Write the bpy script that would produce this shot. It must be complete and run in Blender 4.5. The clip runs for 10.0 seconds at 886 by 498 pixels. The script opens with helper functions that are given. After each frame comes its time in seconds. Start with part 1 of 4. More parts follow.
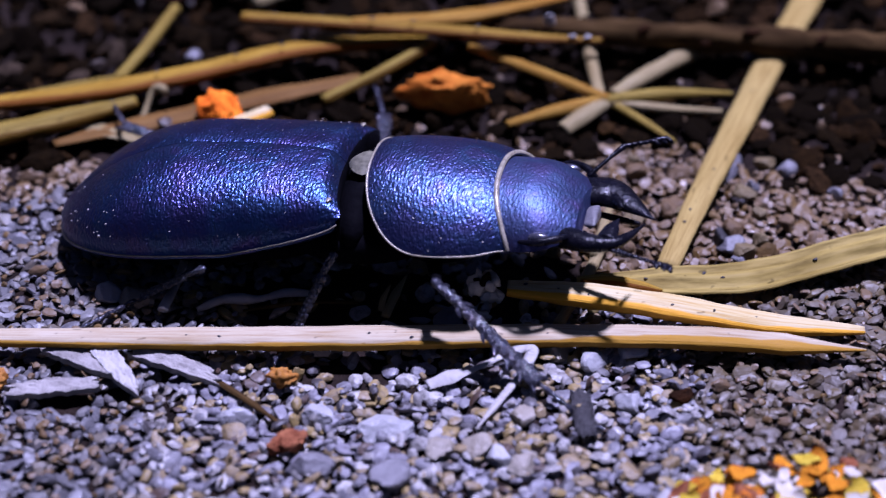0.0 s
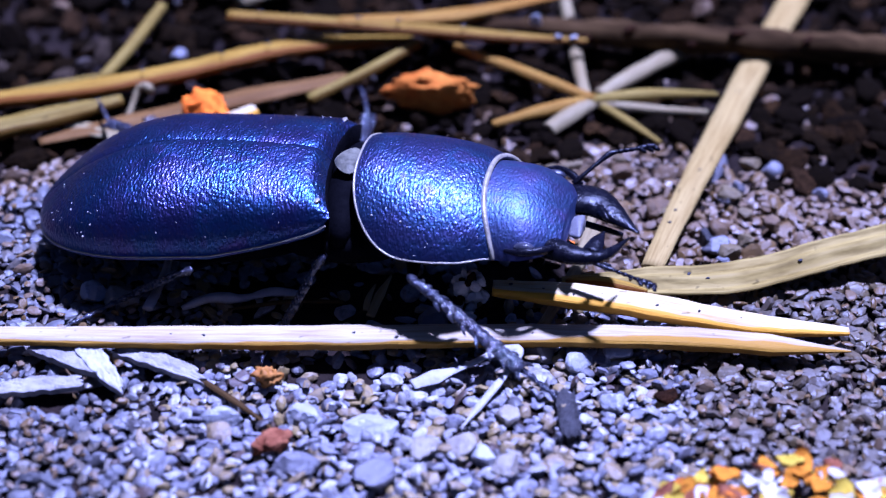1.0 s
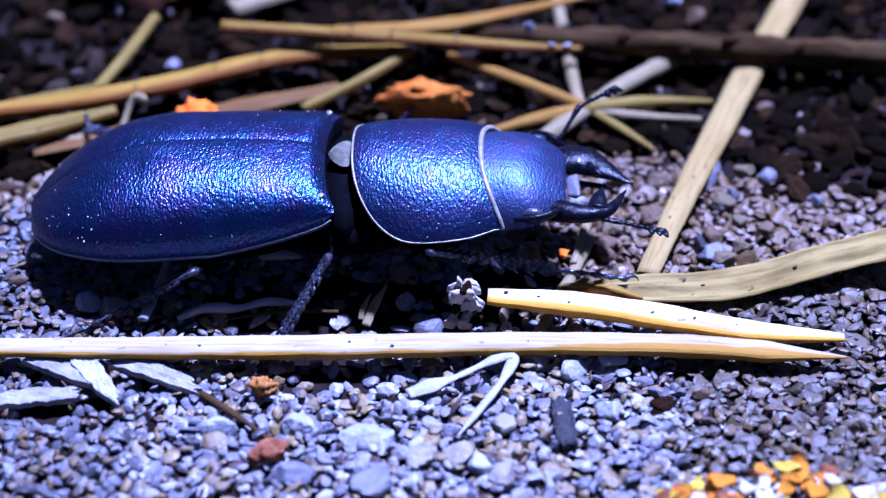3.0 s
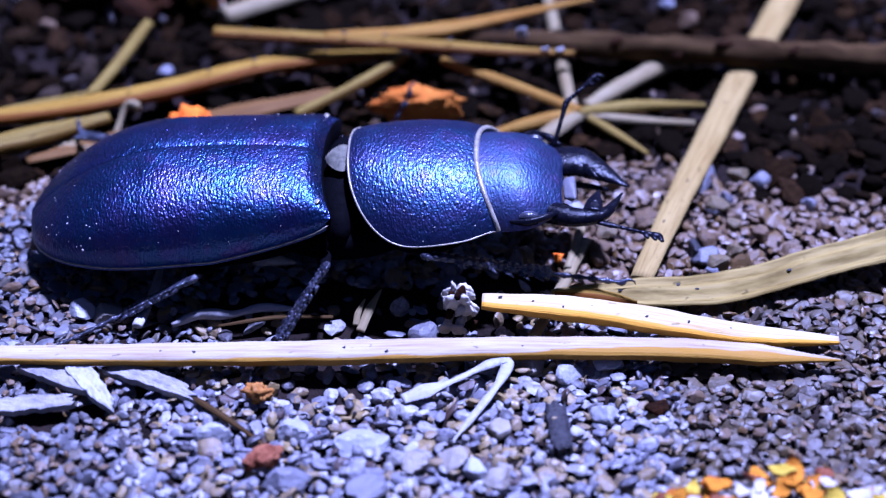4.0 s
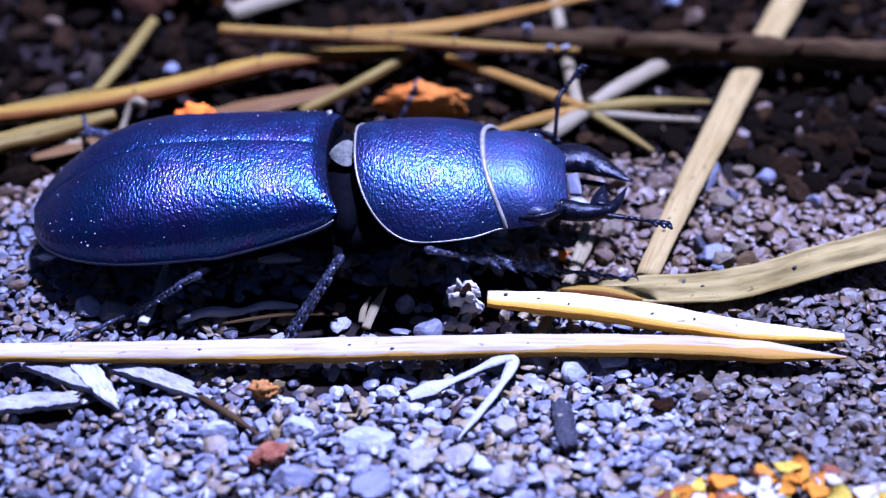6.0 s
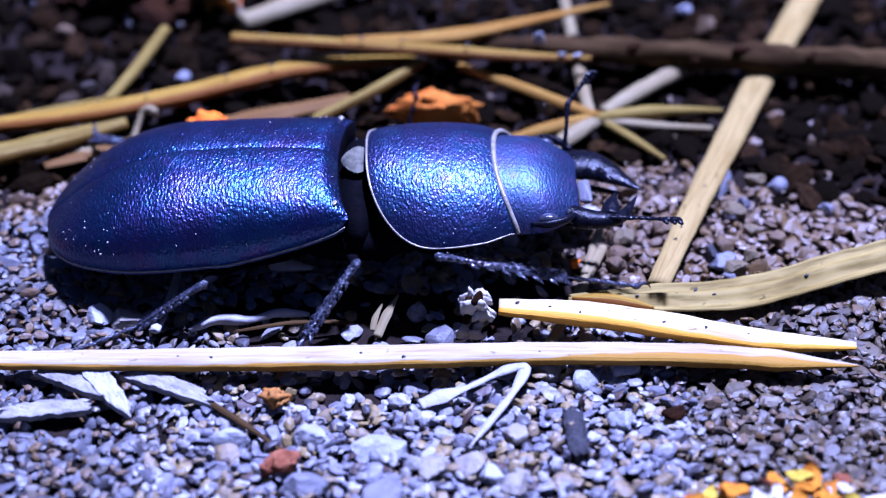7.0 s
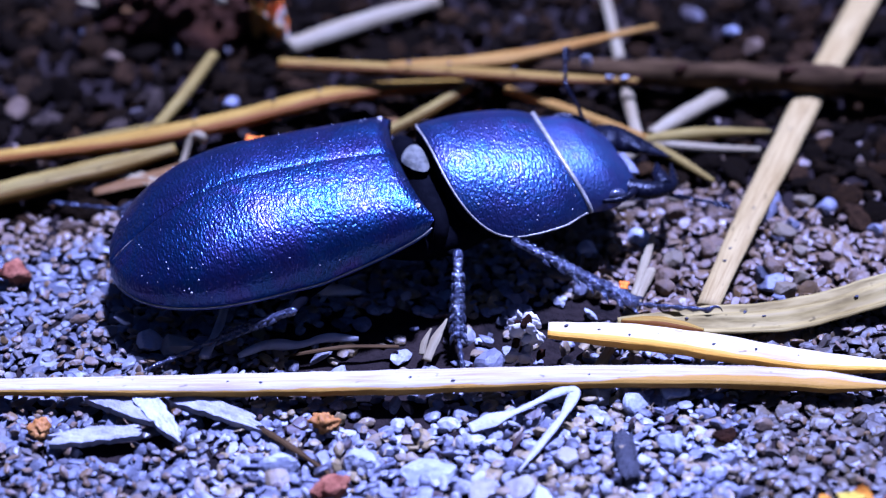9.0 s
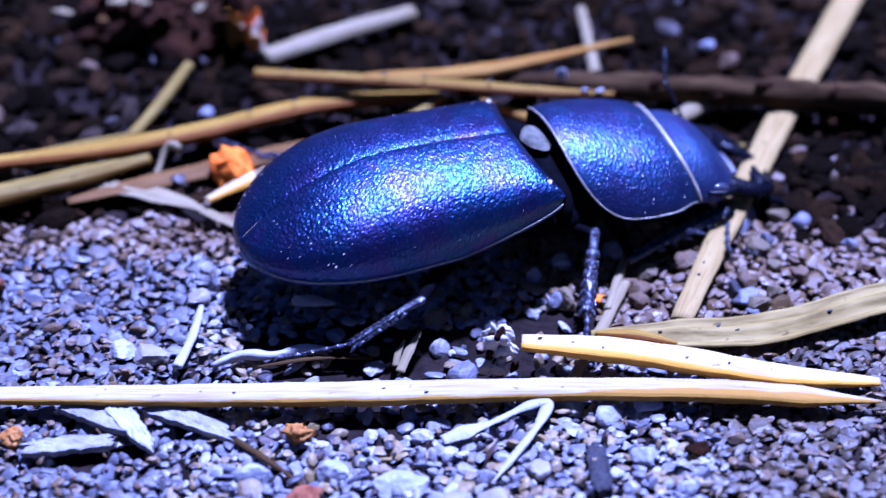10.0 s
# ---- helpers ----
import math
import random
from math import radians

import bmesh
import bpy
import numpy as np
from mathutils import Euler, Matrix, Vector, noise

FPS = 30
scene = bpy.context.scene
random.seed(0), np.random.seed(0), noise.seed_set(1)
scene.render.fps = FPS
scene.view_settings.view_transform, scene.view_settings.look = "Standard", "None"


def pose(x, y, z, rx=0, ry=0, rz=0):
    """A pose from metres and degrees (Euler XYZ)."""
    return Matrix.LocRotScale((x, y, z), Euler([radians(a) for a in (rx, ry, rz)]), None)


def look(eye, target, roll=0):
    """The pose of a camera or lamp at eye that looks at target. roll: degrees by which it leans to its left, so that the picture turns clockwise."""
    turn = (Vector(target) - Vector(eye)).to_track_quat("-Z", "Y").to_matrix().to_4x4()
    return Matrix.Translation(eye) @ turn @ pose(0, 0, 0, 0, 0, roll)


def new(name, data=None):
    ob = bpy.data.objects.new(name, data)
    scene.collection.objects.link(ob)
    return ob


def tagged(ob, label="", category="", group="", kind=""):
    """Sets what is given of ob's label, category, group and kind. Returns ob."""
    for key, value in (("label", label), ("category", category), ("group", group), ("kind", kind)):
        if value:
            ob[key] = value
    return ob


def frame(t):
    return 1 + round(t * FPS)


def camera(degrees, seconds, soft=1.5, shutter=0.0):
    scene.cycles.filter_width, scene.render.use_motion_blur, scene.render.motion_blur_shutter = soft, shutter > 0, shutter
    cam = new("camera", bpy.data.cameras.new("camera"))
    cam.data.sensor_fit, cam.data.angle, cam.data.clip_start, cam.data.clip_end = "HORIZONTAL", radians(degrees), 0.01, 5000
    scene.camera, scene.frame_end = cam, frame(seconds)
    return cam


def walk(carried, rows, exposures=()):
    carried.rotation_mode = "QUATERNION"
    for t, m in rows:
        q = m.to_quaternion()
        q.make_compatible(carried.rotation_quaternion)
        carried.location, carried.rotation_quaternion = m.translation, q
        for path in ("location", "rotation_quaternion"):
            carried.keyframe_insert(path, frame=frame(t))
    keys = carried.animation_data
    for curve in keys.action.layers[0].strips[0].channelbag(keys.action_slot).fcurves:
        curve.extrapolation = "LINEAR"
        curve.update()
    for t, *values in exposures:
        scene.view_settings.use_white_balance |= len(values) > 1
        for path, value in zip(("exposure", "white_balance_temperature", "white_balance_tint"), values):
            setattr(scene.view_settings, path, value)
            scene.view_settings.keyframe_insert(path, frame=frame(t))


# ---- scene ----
# ---------------------------------------------------------------- camera
EYE = (0.0, -0.0898, 0.0702)
cam = camera(20, 10.0, 1.2, 0.5)
CAMERA_ROWS = [
    (0, pose(*EYE, 51.682, -0.056, 0.648)),
    (0.5, pose(*EYE, 51.769, -0.228, 0.208)),
    (1, pose(*EYE, 51.676, -0.424, 0.511)),
    (1.5, pose(*EYE, 51.445, -0.326, 0.182)),
    (2, pose(*EYE, 51.519, -0.354, -0.023)),
    (2.5, pose(*EYE, 51.516, -0.326, -0.170)),
    (3, pose(*EYE, 51.876, -0.196, 0.183)),
    (4.5, pose(*EYE, 51.998, 0.014, -0.206)),
    (5, pose(*EYE, 52.000, -0.000, -0.000)),
    (5.5, pose(*EYE, 51.869, 0.011, -0.109)),
    (7, pose(*EYE, 52.116, 0.190, 0.203)),
    (7.5, pose(*EYE, 51.994, 0.110, 0.307)),
    (7.8, pose(*EYE, 52.441, 0.451, 0.870)),
    (8, pose(*EYE, 52.543, 0.642, 1.027)),
    (8.2, pose(*EYE, 52.567, 0.836, 1.142)),
    (8.5, pose(*EYE, 52.616, 0.930, 1.142)),
    (9, pose(*EYE, 52.666, 1.188, 0.830)),
    (9.2, pose(*EYE, 52.657, 1.136, 0.921)),
    (9.4, pose(*EYE, 52.589, 1.085, 0.955)),
    (9.5, pose(*EYE, 52.625, 0.989, 0.976)),
    (9.6, pose(*EYE, 52.553, 0.985, 0.905)),
    (9.8, pose(*EYE, 52.749, 0.796, 0.869)),
    (10, pose(*EYE, 52.928, 0.503, 0.616)),
]
EXPOSURES = [(0, 0.62, 4790, 52), (0.5, 0.84, 4420, 56), (1.0, 1.16, 4150, 54), (1.5, 1.52, 4240, 46), (2.0, 1.36, 4130, 50), (2.5, 1.28, 4030, 52), (3.2, 1.22, 4040, 52), (4.5, 0.99, 4180, 57),
             (5.5, 1.24, 4090, 52), (7.0, 1.22, 4150, 52), (7.5, 1.13, 4060, 52), (8.5, 1.27, 4030, 53), (9.5, 1.24, 3890, 56), (10, 1.29, 3920, 57)]
walk(cam, CAMERA_ROWS, EXPOSURES)
cam.data.dof.use_dof, cam.data.dof.focus_distance, cam.data.dof.aperture_fstop = True, 0.109, 40

# ---------------------------------------------------------------- light
SUN_EL, SUN_AZ = 68.5, 27.0       # height, and bearing east of straight ahead, degrees
world = bpy.data.worlds.new("sky")
scene.world = world
world.use_nodes = True
wn = world.node_tree
sky = wn.nodes.new("ShaderNodeTexSky")
sky.sky_type, sky.sun_disc = "NISHITA", False
sky.sun_elevation, sky.sun_rotation = radians(SUN_EL), radians(SUN_AZ)
wn.links.new(sky.outputs["Color"], wn.nodes["Background"].inputs["Color"])
wn.nodes["Background"].inputs["Strength"].default_value = 0.01
sun = new("sun", bpy.data.lights.new("sun", "SUN"))
sun.data.energy, sun.data.angle, sun.data.color = 5.0, radians(4.0), (1.0, 0.95, 0.88)
sun_dir = Vector((math.sin(radians(SUN_AZ)) * math.cos(radians(SUN_EL)), math.cos(radians(SUN_AZ)) * math.cos(radians(SUN_EL)), math.sin(radians(SUN_EL))))
sun.matrix_world = look(tuple(sun_dir), (0, 0, 0))

BODY_ROWS = [   # seconds; x, y, z in mm; yaw, pitch, roll; collar yaw, pitch; head yaw, pitch
    (0, -4.64, -1.87, -0.06, -9.94, -4.65, -6.87, -1.58, -0.67, -2.84, -4.44),
    (1, -4.72, -1.97, 0.23, -7.47, -3.10, -4.81, -3.78, 1.78, -3.07, -4.32),
    (2, -4.82, -1.38, 0.06, -5.31, -2.18, -3.31, -4.26, -0.14, -1.23, -3.80),
    (3, -4.97, -0.23, -0.11, -0.68, -0.64, -3.71, -0.54, -3.65, -1.55, -2.39),
    (4.5, -4.63, 0.41, -0.34, -1.73, -2.37, -1.63, -0.81, -4.50, -1.68, 1.00),
    (5.5, -4.84, -0.02, -0.12, -0.12, -1.00, -3.69, -0.35, -2.17, -0.53, -2.99),
    (7, -4.81, 0.47, -0.28, -0.31, -1.76, -2.54, 1.34, -1.49, -0.49, 0.32),
    (7.5, -5.24, 1.08, 0.09, 8.86, -1.85, 1.08, 4.35, 1.09, 0.10, 2.41),
    (7.8, -4.84, 2.43, -0.44, 9.04, -4.30, 3.74, 4.58, -0.10, -0.24, 3.19),
    (8.2, -5.05, 1.18, 0.33, 11.40, -1.84, 2.55, 4.02, -0.02, 1.71, -0.83),
    (8.5, -4.48, 2.00, 0.09, 15.53, -0.41, 1.60, 2.12, 1.14, 3.04, 2.62),
    (9.2, -4.41, 1.77, 0.31, 16.24, -0.12, 0.59, 3.75, 3.37, 1.65, 1.69),
    (9.4, -3.88, 2.82, 0.11, 23.16, -1.59, 1.19, 3.55, 4.32, 0.94, 3.90),
    (9.6, -1.32, 4.31, 0.09, 23.87, -0.26, 0.78, -0.14, 0.25, 0.00, 0.00),
    (9.8, 0.77, 3.91, 0.14, 18.68, -1.51, 4.37, -4.48, 0.24, 3.49, 3.77),
    (10, 1.65, 4.23, 0.20, 23.40, 4.70, 1.08, -1.42, 3.86, 0.69, 3.92),
]

# ---------------------------------------------------------------- helpers
MM = 0.001


def mesh_data(name, verts, faces, material, smooth=True, uvs=None):
    """A mesh from verts in millimetres."""
    me = bpy.data.meshes.new(name)
    me.from_pydata((np.asarray(verts, float) * MM).tolist(), [], faces)
    me.materials.append(material)
    me.polygons.foreach_set("use_smooth", [smooth] * len(me.polygons))
    if uvs is not None:
        layer = me.uv_layers.new(name="uv")
        loops = np.zeros(len(me.loops), int)
        me.loops.foreach_get("vertex_index", loops)
        layer.data.foreach_set("uv", np.asarray(uvs, float)[loops].ravel())
    me.update()
    return me


def part(name, data, parent, label=""):
    ob = new(name, data)
    ob.parent = parent
    return tagged(ob, label)


def joined(pieces):
    """Joins (verts, faces) pairs into one pair."""
    verts, faces, n = [], [], 0
    for v, f in pieces:
        verts.append(np.asarray(v, float))
        faces += [[i + n for i in q] for q in f]
        n += len(v)
    return np.concatenate(verts), faces


def sheet(fn, nu, nv):
    """Verts and quads of a surface fn(u, v), u and v from 0 to 1."""
    verts = [fn(i / nu, j / nv) for i in range(nu + 1) for j in range(nv + 1)]
    faces = [[i * (nv + 1) + j, i * (nv + 1) + j + 1, (i + 1) * (nv + 1) + j + 1, (i + 1) * (nv + 1) + j] for i in range(nu) for j in range(nv)]
    return verts, faces


def spline(points, n):
    """n + 1 points along a Catmull-Rom curve through the rows of points."""
    p = np.asarray(points, float)
    p = np.vstack([2 * p[0] - p[1], p, 2 * p[-1] - p[-2]])
    out = []
    for k in range(n + 1):
        s = k / n * (len(p) - 3)
        i = min(int(s), len(p) - 4)
        t = s - i
        a, b, c, d = p[i:i + 4]
        out.append(0.5 * (2 * b + (c - a) * t + (2 * a - 5 * b + 4 * c - d) * t * t + (3 * b - a - 3 * c + d) * t ** 3))
    return np.array(out)


def sweep(points, radii, n=40, ring=12, flat=1.0, groove=0.0, wobble=0.0, twist=0.0, seed=0, up=(0, 0, 1), ridge=0.0):
    """Verts, faces and uvs of a round or flattened rod along points. radii: rows along the rod. flat: height over width. groove: depth of two
    furrows on top."""
    path = spline(points, n)
    rad = np.interp(np.linspace(0, 1, n + 1), np.linspace(0, 1, len(radii)), radii)
    rng = np.random.RandomState(seed)
    tang = np.gradient(path, axis=0)
    tang /= np.linalg.norm(tang, axis=1)[:, None]
    length = np.concatenate([[0], np.cumsum(np.linalg.norm(np.diff(path, axis=0), axis=1))])
    verts, uvs, faces = [], [], []
    waves = rng.uniform(0, 6.28, 4)
    for k in range(n + 1):
        side = np.cross(tang[k], up)
        side /= np.linalg.norm(side)
        top = np.cross(side, tang[k])
        c, s = math.cos(radians(twist) * k / n), math.sin(radians(twist) * k / n)
        side, top = c * side + s * top, c * top - s * side
        r = rad[k] * (1 + wobble * (math.sin(length[k] * 1.7 + waves[0]) + 0.6 * math.sin(length[k] * 4.1 + waves[1])))
        for j in range(ring + 1):
            a = 2 * math.pi * j / ring
            q = r * (1 + 0.5 * wobble * math.sin(3 * a + waves[2] + length[k] * 0.8))
            x, y = math.cos(a) * q, math.sin(a) * q * flat
            if ridge and y > 0:
                y *= 1 - ridge
            if groove and y > 0:
                y -= groove * r * (0.5 - 0.5 * math.cos(4 * math.pi * (x / q * 0.5 + 0.5)))
            verts.append(path[k] + side * x + top * y)
            uvs.append((length[k], j / ring))
    w = ring + 1
    for k in range(n):
        for j in range(ring):
            faces.append([k * w + j, k * w + j + 1, (k + 1) * w + j + 1, (k + 1) * w + j])
    for k, order in ((0, -1), (n, 1)):
        verts.append(path[k])
        uvs.append((length[k], 0.5))
        m = len(verts) - 1
        for j in range(ring):
            faces.append([m, k * w + j, k * w + j + 1][::order])
    return verts, faces, uvs


def icosphere(level):
    bm = bmesh.new()
    bmesh.ops.create_icosphere(bm, subdivisions=level, radius=1)
    v = np.array([p.co[:] for p in bm.verts])
    f = [[p.index for p in q.verts] for q in bm.faces]
    bm.free()
    return v, f


def stone_shape(v, rng, planes=11, rough=0.0):
    """Cuts the unit sphere's verts by random planes: an angular, worn stone."""
    n = rng.normal(size=(planes, 3))
    n /= np.linalg.norm(n, axis=1)[:, None]
    d = rng.uniform(0.5, 0.92, planes)
    dots = v @ n.T
    r = np.where(dots > 0.05, d / np.maximum(dots, 0.05), 9).min(axis=1)
    r = np.minimum(r, 1.0)
    if rough:
        off = rng.uniform(0, 50, 3)
        r *= np.array([1 + rough * noise.fractal(Vector(p * 2.2 + off), 1.0, 2.0, 3) for p in v])
    return v * r[:, None]


ICO2, ICO3, ICO4 = icosphere(2), icosphere(3), icosphere(4)

# ---------------------------------------------------------------- materials


class Nodes:
    """A short way to build one material's nodes."""

    def __init__(self, name, roughness=0.5, metallic=0.0, specular=0.5):
        self.mat = bpy.data.materials.new(name)
        self.mat.use_nodes = True
        self.tree = self.mat.node_tree
        self.bsdf = self.tree.nodes["Principled BSDF"]
        self.put("Roughness", roughness)
        self.put("Metallic", metallic)
        self.put("Specular IOR Level", specular)

    def put(self, socket, value):
        if isinstance(value, bpy.types.NodeSocket):
            self.tree.links.new(value, self.bsdf.inputs[socket])
        else:
            self.bsdf.inputs[socket].default_value = value
        return self

    def node(self, kind, **inputs):
        nd = self.tree.nodes.new(kind)
        for key, value in inputs.items():
            sock = nd.inputs[key.replace("_", " ")]
            if isinstance(value, bpy.types.NodeSocket):
                self.tree.links.new(value, sock)
            else:
                sock.default_value = value
        return nd

    def coords(self, kind="Object", scale=(1, 1, 1)):
        tc = self.node("ShaderNodeTexCoord")
        mp = self.node("ShaderNodeMapping", Vector=tc.outputs[kind])
        mp.inputs["Scale"].default_value = scale
        return mp.outputs["Vector"]

    def noise(self, vector, scale, detail=4.0, rough=0.6):
        return self.node("ShaderNodeTexNoise", Vector=vector, Scale=scale, Detail=detail, Roughness=rough).outputs["Fac"]

    def voronoi(self, vector, scale, out="Distance"):
        return self.node("ShaderNodeTexVoronoi", Vector=vector, Scale=scale).outputs[out]

    def ramp(self, fac, *stops, mode="LINEAR"):
        nd = self.node("ShaderNodeValToRGB", Fac=fac)
        nd.color_ramp.interpolation = mode
        while len(nd.color_ramp.elements) < len(stops):
            nd.color_ramp.elements.new(0.5)
        for e, (p, c) in zip(nd.color_ramp.elements, stops):
            e.position = p
            e.color = (*c, 1) if isinstance(c, tuple) else (c, c, c, 1)
        return nd.outputs["Color"]

    def mix(self, fac, a, b, blend="MIX"):
        nd = self.tree.nodes.new("ShaderNodeMix")
        nd.data_type, nd.blend_type = "RGBA", blend
        for sock, value in ((nd.inputs[0], fac), (nd.inputs[6], a), (nd.inputs[7], b)):
            if isinstance(value, bpy.types.NodeSocket):
                self.tree.links.new(value, sock)
            else:
                sock.default_value = (*value, 1) if isinstance(value, tuple) else value
        return nd.outputs[2]

    def math(self, op, a, b):
        nd = self.tree.nodes.new("ShaderNodeMath")
        nd.operation = op
        for sock, value in ((nd.inputs[0], a), (nd.inputs[1], b)):
            if isinstance(value, bpy.types.NodeSocket):
                self.tree.links.new(value, sock)
            else:
                sock.default_value = value
        return nd.outputs[0]

    def bump(self, height, distance, strength=1.0, after=None):
        nd = self.node("ShaderNodeBump", Height=height, Distance=distance * MM, Strength=strength)
        if after is not None:
            self.tree.links.new(after, nd.inputs["Normal"])
        self.put("Normal", nd.outputs["Normal"])
        return nd.outputs["Normal"]


def shell_material(name, base, rough, relief, bloom, grey=0.0):
    """Beetle armour: black with a blue-violet sheen, closely pitted and cross-wrinkled."""
    m = Nodes(name, rough, 0.0, 0.5)
    at = m.coords()
    hues = [tuple(c + (0.62 - c) * grey for c in hue) for hue in ((0.42, 0.32, 1.0), (0.28, 0.35, 1.0), (0.22, 0.43, 1.0))]
    m.put("Specular Tint", m.ramp(m.noise(at, 420, 3), (0.34, hues[0]), (0.5, hues[1]), (0.6, hues[2]), (0.72, hues[0])))
    m.put("IOR", 2.2)
    m.put("Sheen Weight", bloom)
    m.put("Sheen Roughness", 0.5)
    m.put("Sheen Tint", (0.3, 0.36, 1.0, 1.0))
    m.put("Base Color", m.mix(m.noise(at, 420, 3), tuple(c * 0.75 for c in base), tuple(c * 1.3 for c in base)))
    m.put("Roughness", m.ramp(m.noise(at, 900, 4), (0.3, rough - 0.04), (0.75, rough + 0.07)))
    wrinkles = m.noise(m.coords(scale=(1.0, 0.45, 0.45)), 9600, 1, 0.5)
    pits = m.ramp(m.voronoi(at, 6400), (0.0, 0.0), (0.45, 1.0))
    rows = m.bump(m.math("ADD", m.math("MULTIPLY", wrinkles, 0.9 * relief), m.math("MULTIPLY", pits, 0.25 * relief)), 0.1, 1.0)
    m.bump(m.noise(at, 1500, 3), 0.05, 0.3, rows)
    return m.mat


def plain_material(name, a, b, scale, rough, metallic=0.0, bump=0.04, bscale=6000, specular=0.5):
    m = Nodes(name, rough, metallic, specular)
    at = m.coords()
    m.put("Base Color", m.mix(m.ramp(m.noise(at, scale, 5), (0.3, 0.0), (0.7, 1.0)), a, b))
    m.put("Roughness", m.ramp(m.noise(at, scale * 2.3, 3), (0.3, max(0.05, rough - 0.12)), (0.7, min(1, rough + 0.12))))
    m.bump(m.noise(at, bscale, 5, 0.65), bump, 0.8)
    return m.mat


def straw_material(name, pale, mid, dark, rough=0.52, fibre=26.0, spots=0.5, spec=0.2, back=None, reach=(0.0, 0.0, 0.0)):
    """Dry needle or grass: long fibres, slow colour change along the length, dark flecks. back: underside colour, which
    also carries its shade.
    """
    m = Nodes(name, rough, 0.0, spec)
    fib = m.noise(m.coords("UV", (0.35, fibre, 1)), 1.0, 4, 0.6)
    slow = m.noise(m.coords("UV", (0.16, 1.6, 1)), 1.0, 3)
    fleck = m.noise(m.coords("UV", (1.5, 9, 1)), 1.0, 2)
    col = m.mix(m.ramp(slow, (0.35, 0.0), (0.65, 1.0)), pale, mid)
    col = m.mix(m.ramp(fib, (0.45, 0.0), (0.72, 0.75)), col, dark)
    col = m.mix(m.ramp(fleck, (0.66, 0.0), (0.72, spots)), col, tuple(c * 0.16 for c in dark))
    # The underside's amber also carries its shade and the sun shining through.
    if back:
        place = m.node("ShaderNodeSeparateXYZ", Vector=m.coords("UV"))
        shown = m.node("ShaderNodeMapRange", Value=place.outputs["X"])
        shown.inputs["From Min"].default_value, shown.inputs["From Max"].default_value = reach[0], reach[1] + 0.01
        shown.inputs["To Min"].default_value, shown.inputs["To Max"].default_value = 0.0, reach[2]
        around = m.math("SUBTRACT", place.outputs["Y"], shown.outputs["Result"])
        col = m.mix(m.ramp(m.math("ADD", around, m.math("MULTIPLY", m.math("SUBTRACT", slow, 0.5), 0.3)), (0.055, 0.95), (0.085, 0.0), (0.45, 0.0), (0.5, 0.9)), col, back)
    m.put("Base Color", col)
    m.put("Roughness", m.ramp(fib, (0.3, rough - 0.1), (0.7, rough + 0.15)))
    m.put("Subsurface Weight", 0.0)
    m.bump(fib, 0.06, 0.7)
    return m.mat


def shaded_litter_material():
    m = Nodes("litter", 0.95, 0.0, 0.02)
    isl = m.node("ShaderNodeNewGeometry").outputs["Random Per Island"]
    at = m.coords()
    # Near-black browns: the shade over the litter is put into its colour.
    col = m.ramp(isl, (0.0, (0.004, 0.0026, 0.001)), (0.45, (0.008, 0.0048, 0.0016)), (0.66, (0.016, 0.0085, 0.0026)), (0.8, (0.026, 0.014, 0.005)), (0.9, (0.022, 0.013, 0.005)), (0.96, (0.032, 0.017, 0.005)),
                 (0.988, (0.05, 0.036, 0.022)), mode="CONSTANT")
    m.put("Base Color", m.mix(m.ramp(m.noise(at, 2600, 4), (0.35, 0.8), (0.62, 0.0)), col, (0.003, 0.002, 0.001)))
    m.bump(m.noise(at, 3200, 4, 0.7), 0.2, 0.8)
    return m.mat


def gravel_material(name="gravel", shade=1.0, earth=(0.12, 0.084, 0.038)):
    m = Nodes(name, 0.5, 0.0, 0.5)
    isl = m.node("ShaderNodeNewGeometry").outputs["Random Per Island"]
    at = m.coords()
    col = m.ramp(isl, (0.0, (0.0435, 0.0383, 0.0383)), (0.08, (0.122, 0.117, 0.126)), (0.24, (0.165, 0.157, 0.174)), (0.4, (0.174, 0.126, 0.0522)), (0.55, (0.217, 0.204, 0.187)),
                 (0.7, (0.209, 0.152, 0.0478)), (0.82, (0.313, 0.3, 0.278)), (0.95, (0.0609, 0.0365, 0.0218)), mode="CONSTANT")
    grain = m.noise(at, 3800, 5, 0.7)
    col = m.mix(m.ramp(grain, (0.34, 0.7), (0.52, 0.0)), col, (0.0444, 0.038, 0.0348), "MIX")
    m.put("Base Color", m.mix(shade, earth, col))
    m.put("Roughness", m.ramp(m.noise(at, 1500, 3), (0.3, 0.3), (0.7, 0.68)))
    m.bump(m.noise(at, 5200, 4, 0.7), 0.05, 0.7)
    return m.mat


M_SHELL = shell_material("shell_wing_case", (0.002, 0.003, 0.008), 0.33, 0.62, 0.0)
M_COLLAR = shell_material("shell_collar", (0.002, 0.003, 0.007), 0.37, 0.55, 0.04, 0.12)
M_HEAD = shell_material("shell_head", (0.002, 0.003, 0.007), 0.48, 0.36, 0.05, 0.25)
M_BLACK = plain_material("black_horn", (0.0018, 0.0018, 0.003), (0.005, 0.0045, 0.008), 900, 0.28, 0.0, 0.12, 1500, 0.14)
# Paler blue-grey blotches in the colour stand for glints on shins and feet.
M_LEG = plain_material("leg_horn", (0.003, 0.003, 0.005), (0.045, 0.045, 0.062), 3400, 0.17, 0.0, 0.2, 3000, 0.9)
M_MATT = plain_material("black_underside", (0.001, 0.001, 0.0016), (0.003, 0.0028, 0.004), 900, 0.8, 0.0, 0.05, 4000, 0.02)
